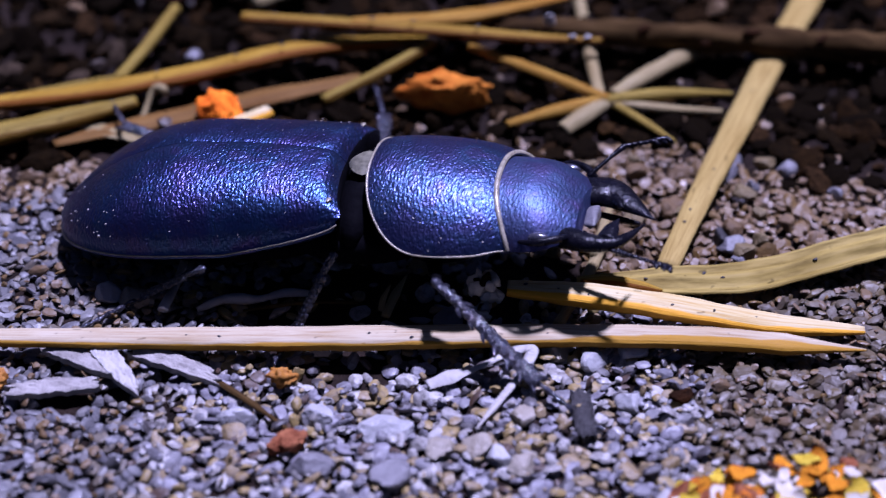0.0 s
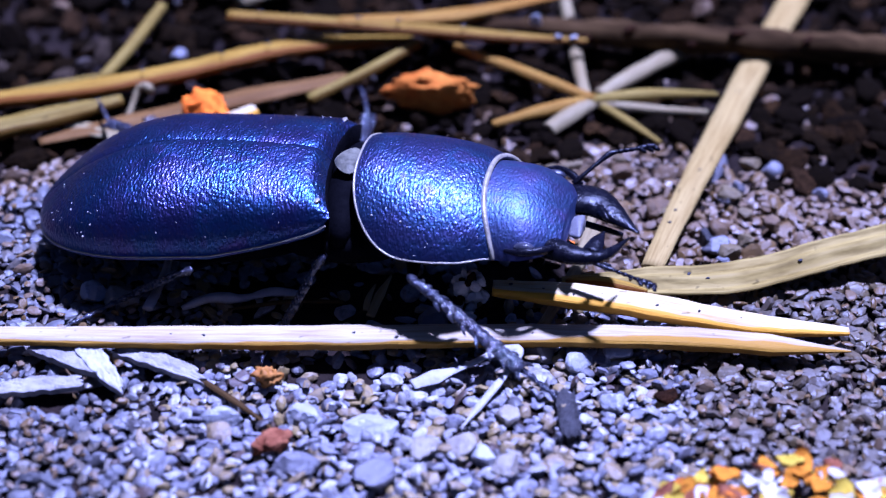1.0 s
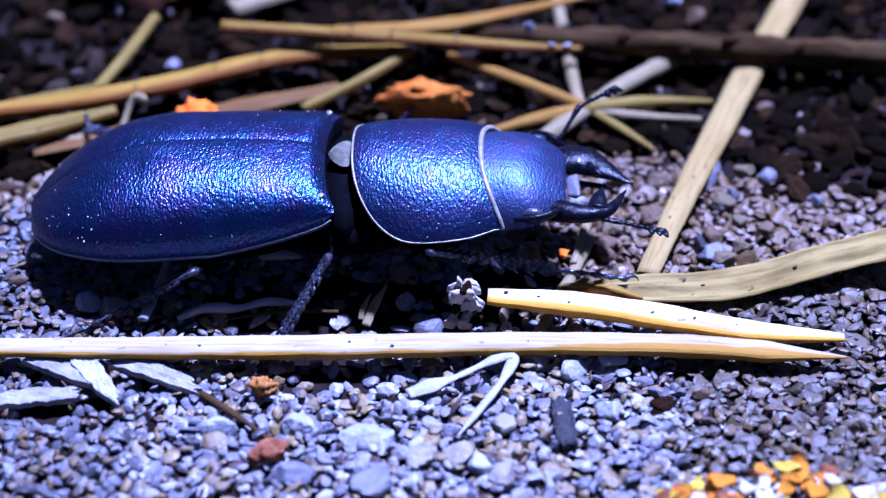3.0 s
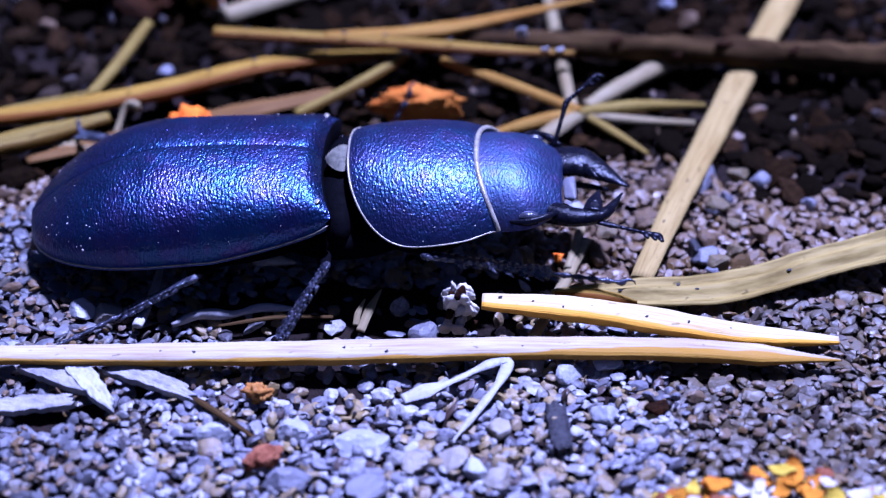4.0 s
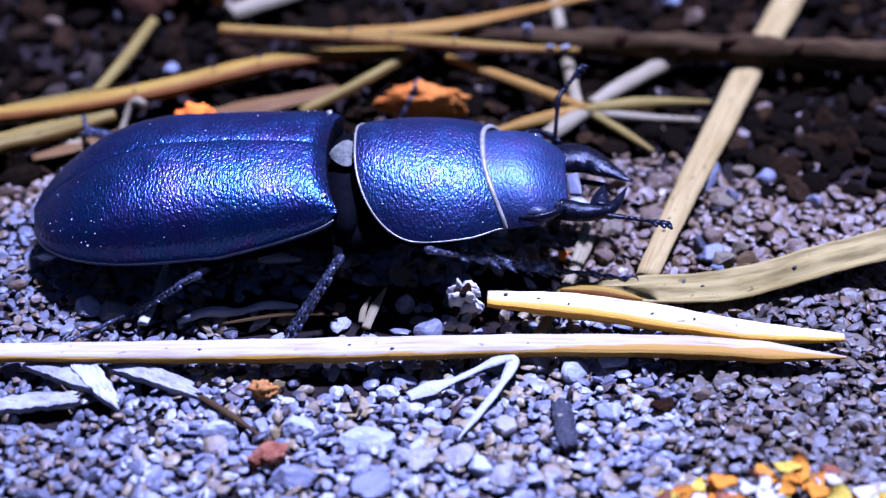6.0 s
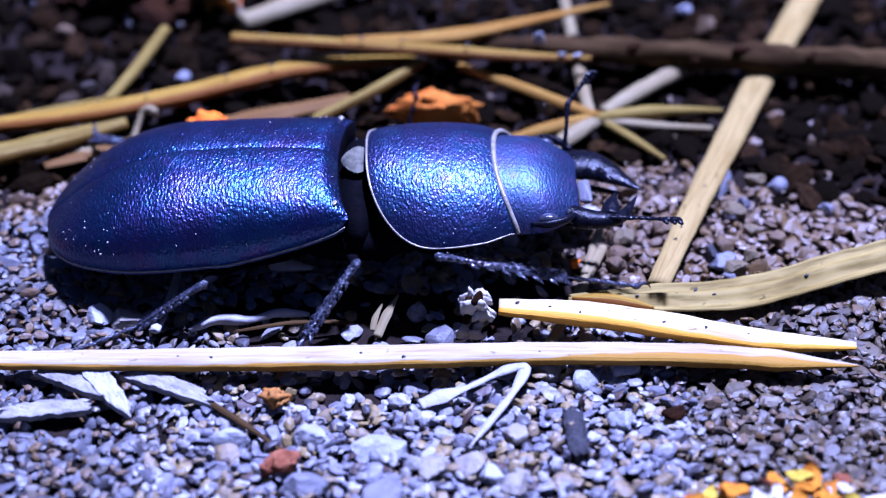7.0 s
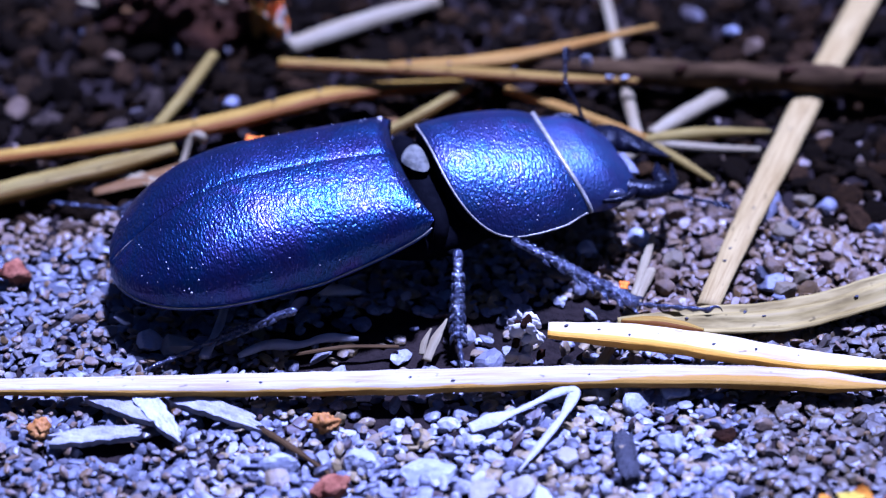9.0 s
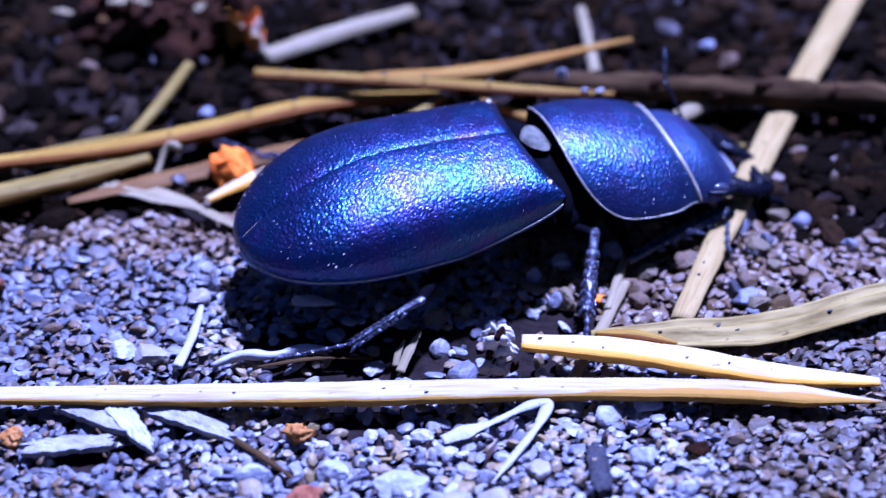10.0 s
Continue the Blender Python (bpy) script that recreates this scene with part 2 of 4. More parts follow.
# Pale gold stands for the gleam along the edge bead and its hairs.
M_RIM = plain_material("golden_rim_gleam", (0.176, 0.154, 0.099), (0.363, 0.33, 0.242), 2500, 0.35, 0.2, 0.03)
M_SCUT = plain_material("grey_shield", (0.04, 0.038, 0.026), (0.2, 0.19, 0.13), 1300, 0.5, 0.0, 0.1, 3000, 0.1)
M_EYE = plain_material("eye", (0.005, 0.005, 0.008), (0.06, 0.06, 0.08), 2400, 0.12, 0.0, 0.08, 2200, 0.8)
M_DUST = plain_material("dust", (0.3025, 0.2915, 0.275), (0.4125, 0.396, 0.363), 5000, 0.7)
M_GRAVEL = gravel_material()
# Pebbles of the litter, darkened in colour for the shade back there.
M_SHADED_STONES = gravel_material("shaded_stones", 0.08, (0.035, 0.022, 0.01))
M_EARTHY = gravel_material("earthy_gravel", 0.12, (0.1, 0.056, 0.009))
M_STAINED_FALLOFF = gravel_material("stained_falloff_sand", 0.14, (0.1, 0.056, 0.009))
# Tan grains of the right side, darkened for the light fall-off there.
M_TAN_FALLOFF = gravel_material("tan_falloff_gravel", 0.17, (0.056, 0.039, 0.012))
# Grey copy of the gravel, darkened for the light fall-off to the left.
M_GREY_FALLOFF = gravel_material("grey_falloff_gravel", 0.28, (0.058, 0.056, 0.057))
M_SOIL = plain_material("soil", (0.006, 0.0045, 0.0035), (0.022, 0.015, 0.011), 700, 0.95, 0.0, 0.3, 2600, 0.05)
M_SHADED_LITTER = shaded_litter_material()
M_NEEDLE = straw_material("pale_needle", (0.4, 0.355, 0.245), (0.34, 0.275, 0.16), (0.22, 0.14, 0.055), back=(0.31, 0.165, 0.004), spec=0.06, reach=(25.0, 32.0, 0.16))
M_AMBER = straw_material("amber_needle", (0.47, 0.42, 0.24), (0.43, 0.34, 0.13), (0.32, 0.18, 0.022), back=(0.6, 0.3, 0.003), spec=0.08, reach=(-1.0, 0.0, 0.06))
M_UMBER = straw_material("umber_needle", (0.29, 0.185, 0.018), (0.23, 0.128, 0.007), (0.11, 0.045, 0.002), spec=0.04, back=(0.12, 0.04, 0.002), reach=(-1.0, 0.0, 0.09))
M_SPOTTED = straw_material("spotted_needle", (0.23, 0.15, 0.018), (0.18, 0.102, 0.008), (0.085, 0.036, 0.003), spec=0.04, spots=0.9, back=(0.08, 0.03, 0.002), reach=(-1.0, 0.0, 0.08))
M_BROWN = straw_material("brown_straw", (0.16, 0.088, 0.022), (0.11, 0.055, 0.011), (0.05, 0.022, 0.004), spec=0.04)
M_RUST = straw_material("rusty_needle", (0.27, 0.16, 0.02), (0.22, 0.1, 0.006), (0.1, 0.034, 0.002), spec=0.04)
M_GREY = straw_material("bleached_straw", (0.26, 0.22, 0.105), (0.21, 0.16, 0.064), (0.12, 0.08, 0.025), spec=0.06)
M_OLIVE = straw_material("yellow_straw", (0.22, 0.165, 0.028), (0.165, 0.112, 0.013), (0.08, 0.043, 0.004), spec=0.04, back=(0.08, 0.043, 0.003), reach=(-1.0, 0.0, 0.06))
M_PALE = straw_material("pale_straw", (0.33, 0.25, 0.075), (0.28, 0.2, 0.052), (0.15, 0.092, 0.018), spec=0.03)
M_BLADE = straw_material("dry_grass", (0.31, 0.24, 0.062), (0.2, 0.145, 0.03), (0.055, 0.035, 0.006), fibre=14, spec=0.03)
M_TWIG = straw_material("dark_twig", (0.075, 0.045, 0.014), (0.022, 0.012, 0.004), (0.008, 0.0045, 0.002), 0.85, fibre=9.0, spec=0.03)
M_FIBRE = plain_material("white_fibre", (0.273, 0.255, 0.229), (0.374, 0.361, 0.334), 1500, 0.5, 0.0, 0.08)
M_CHIP = plain_material("grey_chip", (0.18, 0.166, 0.148), (0.33, 0.31, 0.28), 1300, 0.65, 0.0, 0.16, 3000, 0.1)
M_ORANGE = plain_material("orange_leaf", (0.75, 0.13, 0.002), (0.9, 0.27, 0.004), 900, 0.8, 0.0, 0.2, 2500, 0.03)
M_OCHRE = plain_material("ochre_leaf", (0.4, 0.13, 0.002), (0.52, 0.22, 0.004), 1900, 0.8, 0.0, 0.15, 2500, 0.04)
M_TAWNY = plain_material("tawny_leaf", (0.36, 0.085, 0.003), (0.55, 0.22, 0.02), 650, 0.8, 0.0, 0.25, 2200, 0.03)
M_YELLOW = plain_material("yellow_leaf", (0.36, 0.24, 0.006), (0.5, 0.38, 0.03), 1900, 0.8, 0.0, 0.15, 2500, 0.04)
M_CREAM = plain_material("cream_leaf", (0.42, 0.38, 0.3), (0.52, 0.48, 0.4), 1900, 0.7, 0.0, 0.1, 2500, 0.08)
M_RED = plain_material("red_crumb", (0.1, 0.024, 0.008), (0.3, 0.12, 0.05), 1400, 0.75, 0.0, 0.25, 2500, 0.05)
M_HUSK = plain_material("husk", (0.231, 0.0825, 0.0066), (0.4125, 0.198, 0.033), 900, 0.55, 0.0, 0.15, 2500, 0.15)
M_BARK = plain_material("bark", (0.004, 0.002, 0.001), (0.04, 0.016, 0.005), 700, 0.9, 0.0, 0.4, 1800, 0.04)
M_STONE = plain_material("white_stone", (0.242, 0.238, 0.238), (0.343, 0.339, 0.334), 900, 0.4, 0.0, 0.1, 3500)
M_SLATE = plain_material("slate_stone", (0.088, 0.0836, 0.088), (0.158, 0.15, 0.154), 900, 0.5, 0.0, 0.1, 3500)
M_TAN = plain_material("tan_stone", (0.185, 0.158, 0.114), (0.264, 0.238, 0.185), 900, 0.5, 0.0, 0.1, 3500)
M_EARTH_STONE = plain_material("earth_stone", (0.07, 0.042, 0.016), (0.15, 0.1, 0.045), 900, 0.6, 0.0, 0.12, 3500, 0.2)
M_BUFF = plain_material("buff_stone", (0.095, 0.07, 0.028), (0.16, 0.125, 0.06), 900, 0.55, 0.0, 0.12, 3500, 0.2)
M_CHAR = plain_material("charcoal", (0.00825, 0.00715, 0.0077), (0.022, 0.01925, 0.01925), 1500, 0.7, 0.0, 0.12)

# ---------------------------------------------------------------- ground
def ground_height(x, y):
    """Slow swell of the ground, mm."""
    return -0.42 + 0.16 * noise.noise(Vector((x * 0.11, y * 0.11, 3.0)))


def build_ground():
    near = np.concatenate([-np.geomspace(4000, 44, 16), np.linspace(-40, 40, 81), np.geomspace(44, 4000, 16)])
    verts = [(x, y, ground_height(x, y) + (0.18 * noise.fractal(Vector((x * 0.7, y * 0.7, 0)), 1, 2, 3) if abs(x) < 42 and abs(y) < 42 else 0)) for x in near for y in near]
    n = len(near)
    faces = [[i * n + j, (i + 1) * n + j, (i + 1) * n + j + 1, i * n + j + 1] for i in range(n - 1) for j in range(n - 1)]
    tagged(new("ground", mesh_data("ground", verts, faces, M_SOIL)), "dark brown soil under the gravel", "ground", kind="structure")


def scatter(name, material, rng, spots, sizes, shapes, smooth, lift=0.0, tilt=0.0):
    """One mesh of many small stones at spots (x, y)."""
    base = ICO2
    forms = [stone_shape(base[0], rng, shapes) for _ in range(24)]
    nv, f = len(base[0]), np.array(base[1])
    n = len(spots)
    q = rng.normal(size=(n, 4))
    if tilt:        # flat grains bedded near level, turned any way
        turn, lean, way = rng.uniform(0, 6.2832, n), np.abs(rng.normal(0, tilt, n)) / 2, rng.uniform(0, 6.2832, n)
        c, s, cl, sl = np.cos(turn / 2), np.sin(turn / 2), np.cos(lean), np.sin(lean)
        q = np.stack([cl * c, sl * np.cos(way - turn / 2), sl * np.sin(way - turn / 2), cl * s], 1)
    q /= np.linalg.norm(q, axis=1)[:, None]
    w, x, y, z = q.T
    rot = np.stack([np.stack([1 - 2 * (y * y + z * z), 2 * (x * y - z * w), 2 * (x * z + y * w)], 1),
                    np.stack([2 * (x * y + z * w), 1 - 2 * (x * x + z * z), 2 * (y * z - x * w)], 1),
                    np.stack([2 * (x * z - y * w), 2 * (y * z + x * w), 1 - 2 * (x * x + y * y)], 1)], 1)
    pick = rng.randint(0, len(forms), n)
    scale = sizes[:, None] * rng.uniform((1.0, 0.7, 0.3) if tilt else (0.95, 0.6, 0.4), (1.5, 1.1, 0.6) if tilt else (1.55, 1.05, 0.8), (n, 3))
    v = np.array(forms)[pick] * scale[:, None, :]
    v = np.einsum("nij,nkj->nki", rot, v)
    v[:, :, 2] *= 0.85
    ground = np.array([ground_height(a, b) for a, b in spots])
    v += np.stack([spots[:, 0], spots[:, 1], ground + sizes * 0.45 + lift], 1)[:, None, :]
    faces = (f[None] + (np.arange(n) * nv)[:, None, None]).reshape(-1, 3)
    return mesh_data(name, v.reshape(-1, 3), faces.tolist(), material, smooth)


def jittered(rng, x0, x1, y0, y1, step):
    gx, gy = np.meshgrid(np.arange(x0, x1, step), np.arange(y0, y1, step))
    p = np.stack([gx.ravel(), gy.ravel()], 1)
    return p + rng.uniform(-0.48, 0.48, p.shape) * step


def soil_edge(x, y):
    """How far the dark litter reaches over the gravel: 0 on the gravel, 1 in the litter."""
    edge = 6.6 + 0.05 * x - 0.4 * max(0.0, x - 10.0) + 1.8 * noise.noise(Vector((x * 0.16, y * 0.16, 9.0)))
    return min(1.0, max(0.0, (y - edge) / 2.2 + 0.5))


def bare(x, y):
    """How bare of grains the dark soil is behind the long needle and the broken one, at the husk and under the wood chips, 0 to 1."""
    d = ((x + 3.6) / 7.6) ** 2 + ((y + 5.0) / 3.0) ** 2 + 0.5 * noise.noise(Vector((x * 0.35, y * 0.35, 11.0)))
    e = ((x + 5.0) / 2.6) ** 2 + ((y + 9.2) / 0.8) ** 2 + 0.4 * noise.noise(Vector((x * 0.6, y * 0.6, 14.0)))
    c = ((x + 16.2) / 2.2) ** 2 + ((y + 10.7) / 1.1) ** 2 + 0.4 * noise.noise(Vector((x * 0.6, y * 0.6, 17.0)))
    g = ((x - 3.0) / 2.6) ** 2 + ((y + 2.6) / 1.9) ** 2 + 0.4 * noise.noise(Vector((x * 0.6, y * 0.6, 21.0)))
    return max(0.0, min(1.0, 1.7 - 1.4 * min(c, d, e, g)))


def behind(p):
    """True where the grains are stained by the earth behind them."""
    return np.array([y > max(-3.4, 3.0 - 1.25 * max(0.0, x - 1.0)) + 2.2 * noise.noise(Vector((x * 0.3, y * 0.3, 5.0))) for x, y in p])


def build_gravel():
    rng = np.random.RandomState(4)
    p = jittered(rng, -29, 29, -22, 13, 0.46)
    keep = np.array([rng.rand() > max(soil_edge(x, y) * 0.93, bare(x, y) * 0.84) for x, y in p])
    p = p[keep]
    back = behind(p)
    # Both sides take the copies that carry the fall-off in their colour.
    tan_falloff = np.array([x > 10.5 + 2.5 * noise.noise(Vector((x * 0.25, y * 0.25, 7.0))) for x, y in p]) & ~back
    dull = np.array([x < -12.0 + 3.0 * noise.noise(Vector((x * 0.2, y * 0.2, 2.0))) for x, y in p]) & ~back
    for q, mat, name, words in ((p[dull], M_GREY_FALLOFF, "grey_falloff_gravel", "grey sand grains among wood chips, darkened for light fall-off"), (p[~back & ~tan_falloff & ~dull], M_GRAVEL, "gravel", "coarse grey and tan sand grains, loosely packed"), (p[tan_falloff], M_TAN_FALLOFF, "tan_falloff_gravel", "tan and grey sand grains, darkened for light fall-off"), (p[back], M_EARTHY, "earthy_gravel", "earth-stained brown sand grains")):
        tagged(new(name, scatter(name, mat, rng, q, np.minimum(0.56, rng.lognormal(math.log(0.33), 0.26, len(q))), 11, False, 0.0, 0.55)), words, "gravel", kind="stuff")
    p = jittered(rng, -29, 29, -22, 12, 0.5)
    keep = np.array([rng.rand() > 0.55 + max(soil_edge(x, y) * 0.7, bare(x, y) * 0.4) for x, y in p])
    p = p[keep]
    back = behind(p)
    # Earth-brown sand behind; at the sides the same brown carries the light fall-off.
    for q, mat, name, words in ((p[~back & (np.abs(p[:, 0] + 1.5) < 12)], M_GRAVEL, "sand", "finer pale sand grains between the gravel"), (p[back | (np.abs(p[:, 0] + 1.5) >= 12)], M_STAINED_FALLOFF, "stained_falloff_sand", "finer earth-brown sand grains, also darkening the sides as light fall-off")):
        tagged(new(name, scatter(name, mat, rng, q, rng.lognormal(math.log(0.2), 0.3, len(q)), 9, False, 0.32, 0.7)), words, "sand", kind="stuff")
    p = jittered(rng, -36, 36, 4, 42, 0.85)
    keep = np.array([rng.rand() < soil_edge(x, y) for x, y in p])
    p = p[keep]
    tagged(new("litter", scatter("litter", M_SHADED_LITTER, rng, p, np.minimum(0.95, rng.lognormal(math.log(0.5), 0.38, len(p))), 6, False, 0.0, 0.6)),
           "brown crumbs of rotted leaf litter, colour darkened for the shade", "leaf litter", kind="stuff")
    p = jittered(rng, -34, 34, 8, 40, 2.9)
    keep = np.array([rng.rand() < 0.16 for _ in p])
    p = p[keep]
    tagged(new("stones_in_litter", scatter("stones_in_litter", M_SHADED_STONES, rng, p, rng.lognormal(math.log(0.5), 0.35, len(p)), 11, False, 0.15)),
           "scattered pebbles half sunk in litter, colour darkened for the shade", "pebbles", kind="stuff")


build_ground()
build_gravel()


# ---------------------------------------------------------------- straws, needles and twigs
def straw(name, points, radii, material, label, category="straw", group="", **shape):
    v, f, uv = sweep(points, radii, **shape)
    return tagged(new(name, mesh_data(name, v, f, material, True, uv)), label, category, group)


def flecks(thing, spots, size, material, name="fleck", words="tiny dark fleck"):
    """Small raised marks on a straw, at spots on its surface."""
    rng = np.random.RandomState(len(spots) * 7)
    for x, y, z, turn in spots:
        v = stone_shape(ICO2[0], rng, 8) * np.asarray(size) * rng.uniform(0.7, 1.3)
        ob = part(name, mesh_data(name, v, ICO2[1], material), thing, words)
        ob.matrix_basis = pose(x * MM, y * MM, z * MM, 0, 0, turn)


needle = straw("pine_needle", [(-22.1, -8.2, 0.8), (-18.5, -8.2, 0.8), (-11.4, -8.2, 0.85), (-4.1, -8.05, 0.85), (3.1, -7.75, 0.8), (10.4, -7.8, 0.75), (17.2, -8.25, 0.45)],
      [0.44, 0.46, 0.49, 0.55, 0.6, 0.63, 0.65, 0.62, 0.6, 0.6, 0.6, 0.56, 0.06], M_NEEDLE, "long pale pine needle lying across the gravel", "pine needle", n=120, ring=14, flat=1.0, ridge=0.72, wobble=0.025, seed=2)
flecks(needle, [(-4.0, -8.1, 1.03, 20), (-10.4, -8.35, 1.0, 5), (-11.8, -8.3, 0.99, 60), (-2.2, -8.3, 1.0, 10), (3.6, -7.9, 0.94, 40), (-15.9, -8.1, 0.95, 0), (7.2, -7.8, 0.9, 25)], (0.09, 0.06, 0.04), M_CHAR)
amber = straw("broken_needle", [(1.9, -5.4, 1.45), (5.6, -5.65, 1.3), (9.3, -6.15, 1.05), (13.4, -6.75, 0.7), (17.3, -6.8, 0.35)], [0.42, 0.64, 0.68, 0.7, 0.62, 0.5, 0.22],
      M_AMBER, "thick amber pine needle with a frayed broken end", "pine needle", n=80, ring=14, flat=1.0, ridge=0.72, wobble=0.03, seed=5)
flecks(amber, [(5.4, -5.9, 1.48, 80), (4.1, -5.6, 1.55, 10), (9.0, -6.3, 1.24, 30), (10.8, -6.5, 1.1, 70), (2.7, -5.4, 1.6, 20), (12.6, -6.7, 0.93, 0)], (0.1, 0.06, 0.04), M_CHAR)
blade = straw("grass_blade", [(5.0, -3.8, 0.5), (9.0, -3.7, 0.5), (12.0, -3.5, 0.5), (14.6, -2.7, 0.5), (17.2, -1.9, 0.8), (21.2, -0.8, 1.2)], [0.3, 0.95, 1.05, 1.0, 1.0, 1.05],
      M_BLADE, "dry curving grass blade with long furrows", "grass blade", n=80, ring=28, flat=0.26, groove=0.3, wobble=0.02, seed=7)
flecks(blade, [(11.4, -3.7, 0.68, 15), (10.6, -3.4, 0.68, 70), (8.0, -3.8, 0.68, 0), (15.6, -2.5, 0.8, 30)], (0.12, 0.08, 0.04), M_CHAR)
stalk = straw("flat_stalk", [(9.0, -2.7, 0.4), (11.2, 3.4, 0.5), (12.9, 7.8, 0.5), (15.0, 13.3, 0.5), (18.1, 20.7, 0.5), (20.4, 26.4, 0.5)], [0.5, 0.62, 0.7, 0.72, 0.75, 0.75],
      M_PALE, "flat bleached straw stalk lying on the gravel", "straw", n=70, ring=20, flat=0.4, wobble=0.02, seed=9)
flecks(stalk, [(11.6, 4.2, 0.76, 20), (10.3, 1.2, 0.7, 60), (13.9, 10.6, 0.78, 0), (10.0, 0.3, 0.68, 0)], (0.09, 0.06, 0.04), M_CHAR)
twig = straw("dark_twig", [(-7.0, 15.7, 1.0), (-3.6, 15.6, 1.2), (0.1, 15.3, 1.2), (5.7, 15.1, 1.2), (11.2, 14.6, 1.2), (18.8, 13.9, 1.2), (22.5, 13.6, 1.2), (30, 12.8, 1.2)],
      [0.25, 0.42, 0.55, 0.62, 0.7, 0.75, 0.8, 0.9], M_TWIG, "dark weathered twig lying across the litter", "twig", n=150, ring=20, wobble=0.1, seed=11)
flecks(twig, [(-2.2, 15.4, 1.6, 10), (4.2, 15.0, 1.65, 70), (8.8, 14.5, 1.75, 20), (14.1, 14.1, 1.8, 5), (17.6, 13.7, 1.8, 50), (6.6, 14.4, 1.3, 0), (12.0, 13.9, 1.4, 30)], (0.5, 0.22, 0.18), M_BARK, "bark_flake", "raised flake of dark bark")
upper_needle = straw("upper_needle", [(-11.1, 14.9, 2.1), (-1.9, 13.9, 2.1), (2.8, 13.4, 2.0), (6.7, 13.7, 1.6)], [0.36, 0.42, 0.36, 0.16], M_SPOTTED,
      "spotted brown pine needle resting on a dark twig", "pine needle", n=60, flat=1.0, ridge=0.72, wobble=0.03, seed=12)
flecks(upper_needle, [(-9.4, 14.6, 2.5, 10), (-7.1, 14.4, 2.52, 40), (-4.6, 14.1, 2.52, 0), (-2.6, 13.9, 2.52, 70), (0.6, 13.6, 2.47, 20), (2.9, 13.3, 2.36, 5)], (0.14, 0.08, 0.05), M_CHAR)
flecks(upper_needle, [(5.3, 13.5, 1.95, 10), (6.0, 13.6, 1.85, 30)], (0.3, 0.14, 0.1), M_FIBRE, "pale_peel", "peeling white flake")
straw("crossing_needle", [(-5.6, 14.4, 2.2), (0.1, 15.0, 2.2), (7.8, 18.1, 2.0)], [0.24, 0.5, 0.12], M_RUST, "rusty pine needle crossing a dark twig", "pine needle", n=40, flat=1.0, ridge=0.72, wobble=0.03, seed=13)
left_needle = straw("left_needle", [(-26.9, 7.6, 0.9), (-24.4, 8.5, 1.0), (-19.0, 9.4, 1.2), (-13.7, 11.1, 1.2), (-7.8, 13.7, 1.1), (-1.9, 14.6, 1.0)], [0.42, 0.45, 0.52, 0.6, 0.58, 0.28],
      M_UMBER, "long amber pine needle over paler straws", "pine needle", n=90, flat=1.0, ridge=0.72, wobble=0.03, seed=14)
flecks(left_needle, [(-21.6, 8.95, 1.48, 10), (-17.2, 9.95, 1.62, 25), (-14.9, 10.65, 1.66, 60), (-11.2, 12.2, 1.6, 30), (-9.0, 13.15, 1.58, 0), (-5.6, 14.0, 1.4, 15)], (0.12, 0.07, 0.04), M_CHAR)
straw("yellow_straw", [(-27.2, 4.5, 0.75), (-22.6, 6.3, 0.8), (-19.3, 7.7, 0.8), (-15.9, 9.6, 0.6)], [0.7, 0.7, 0.66, 0.4], M_OLIVE, "thick yellow dry stem beside a pine needle", "straw", n=50, ring=20, flat=0.7, groove=0.2, wobble=0.03, seed=15)
straw("brown_straw", [(-19.5, 6.6, 0.25), (-14.8, 8.3, 0.35), (-10.0, 10.2, 0.35), (-5.1, 12.1, 0.3)], [0.3, 0.62, 0.66, 0.4], M_BROWN, "broad brown flattened stem in the litter", "straw", n=50, ring=16, flat=0.4, groove=0.2, wobble=0.05, seed=16)
straw("thin_straw", [(-25.9, 8.2, 0.6), (-20.2, 10.2, 0.7), (-16.4, 11.3, 0.9)], [0.2, 0.24, 0.18], M_OLIVE, "thin spotted dry stem", "straw", n=40, wobble=0.04, seed=17)
straw("short_straw", [(-14.6, 17.0, 1.2), (-15.9, 13.8, 0.8), (-17.1, 11.3, 0.5)], [0.3, 0.34, 0.3], M_OLIVE, "short cut yellow straw leaning on a needle", "straw", n=30, flat=0.75, wobble=0.03, seed=18)
straw("leaning_straw", [(-6.9, 10.2, 0.3), (-3.8, 12.2, 0.8), (-1.6, 14.0, 1.2)], [0.3, 0.34, 0.3], M_OLIVE, "pale straw leaning under an amber needle", "straw", n=30, flat=0.75, wobble=0.03, seed=19)
straw("top_straw", [(-10.9, 18.4, 0.7), (-7.5, 20.4, 0.8), (-3.4, 22.8, 0.7)], [0.58, 0.62, 0.5], M_GREY, "pale straw behind the dark twig", "straw", n=30, flat=0.7, wobble=0.03, seed=20)
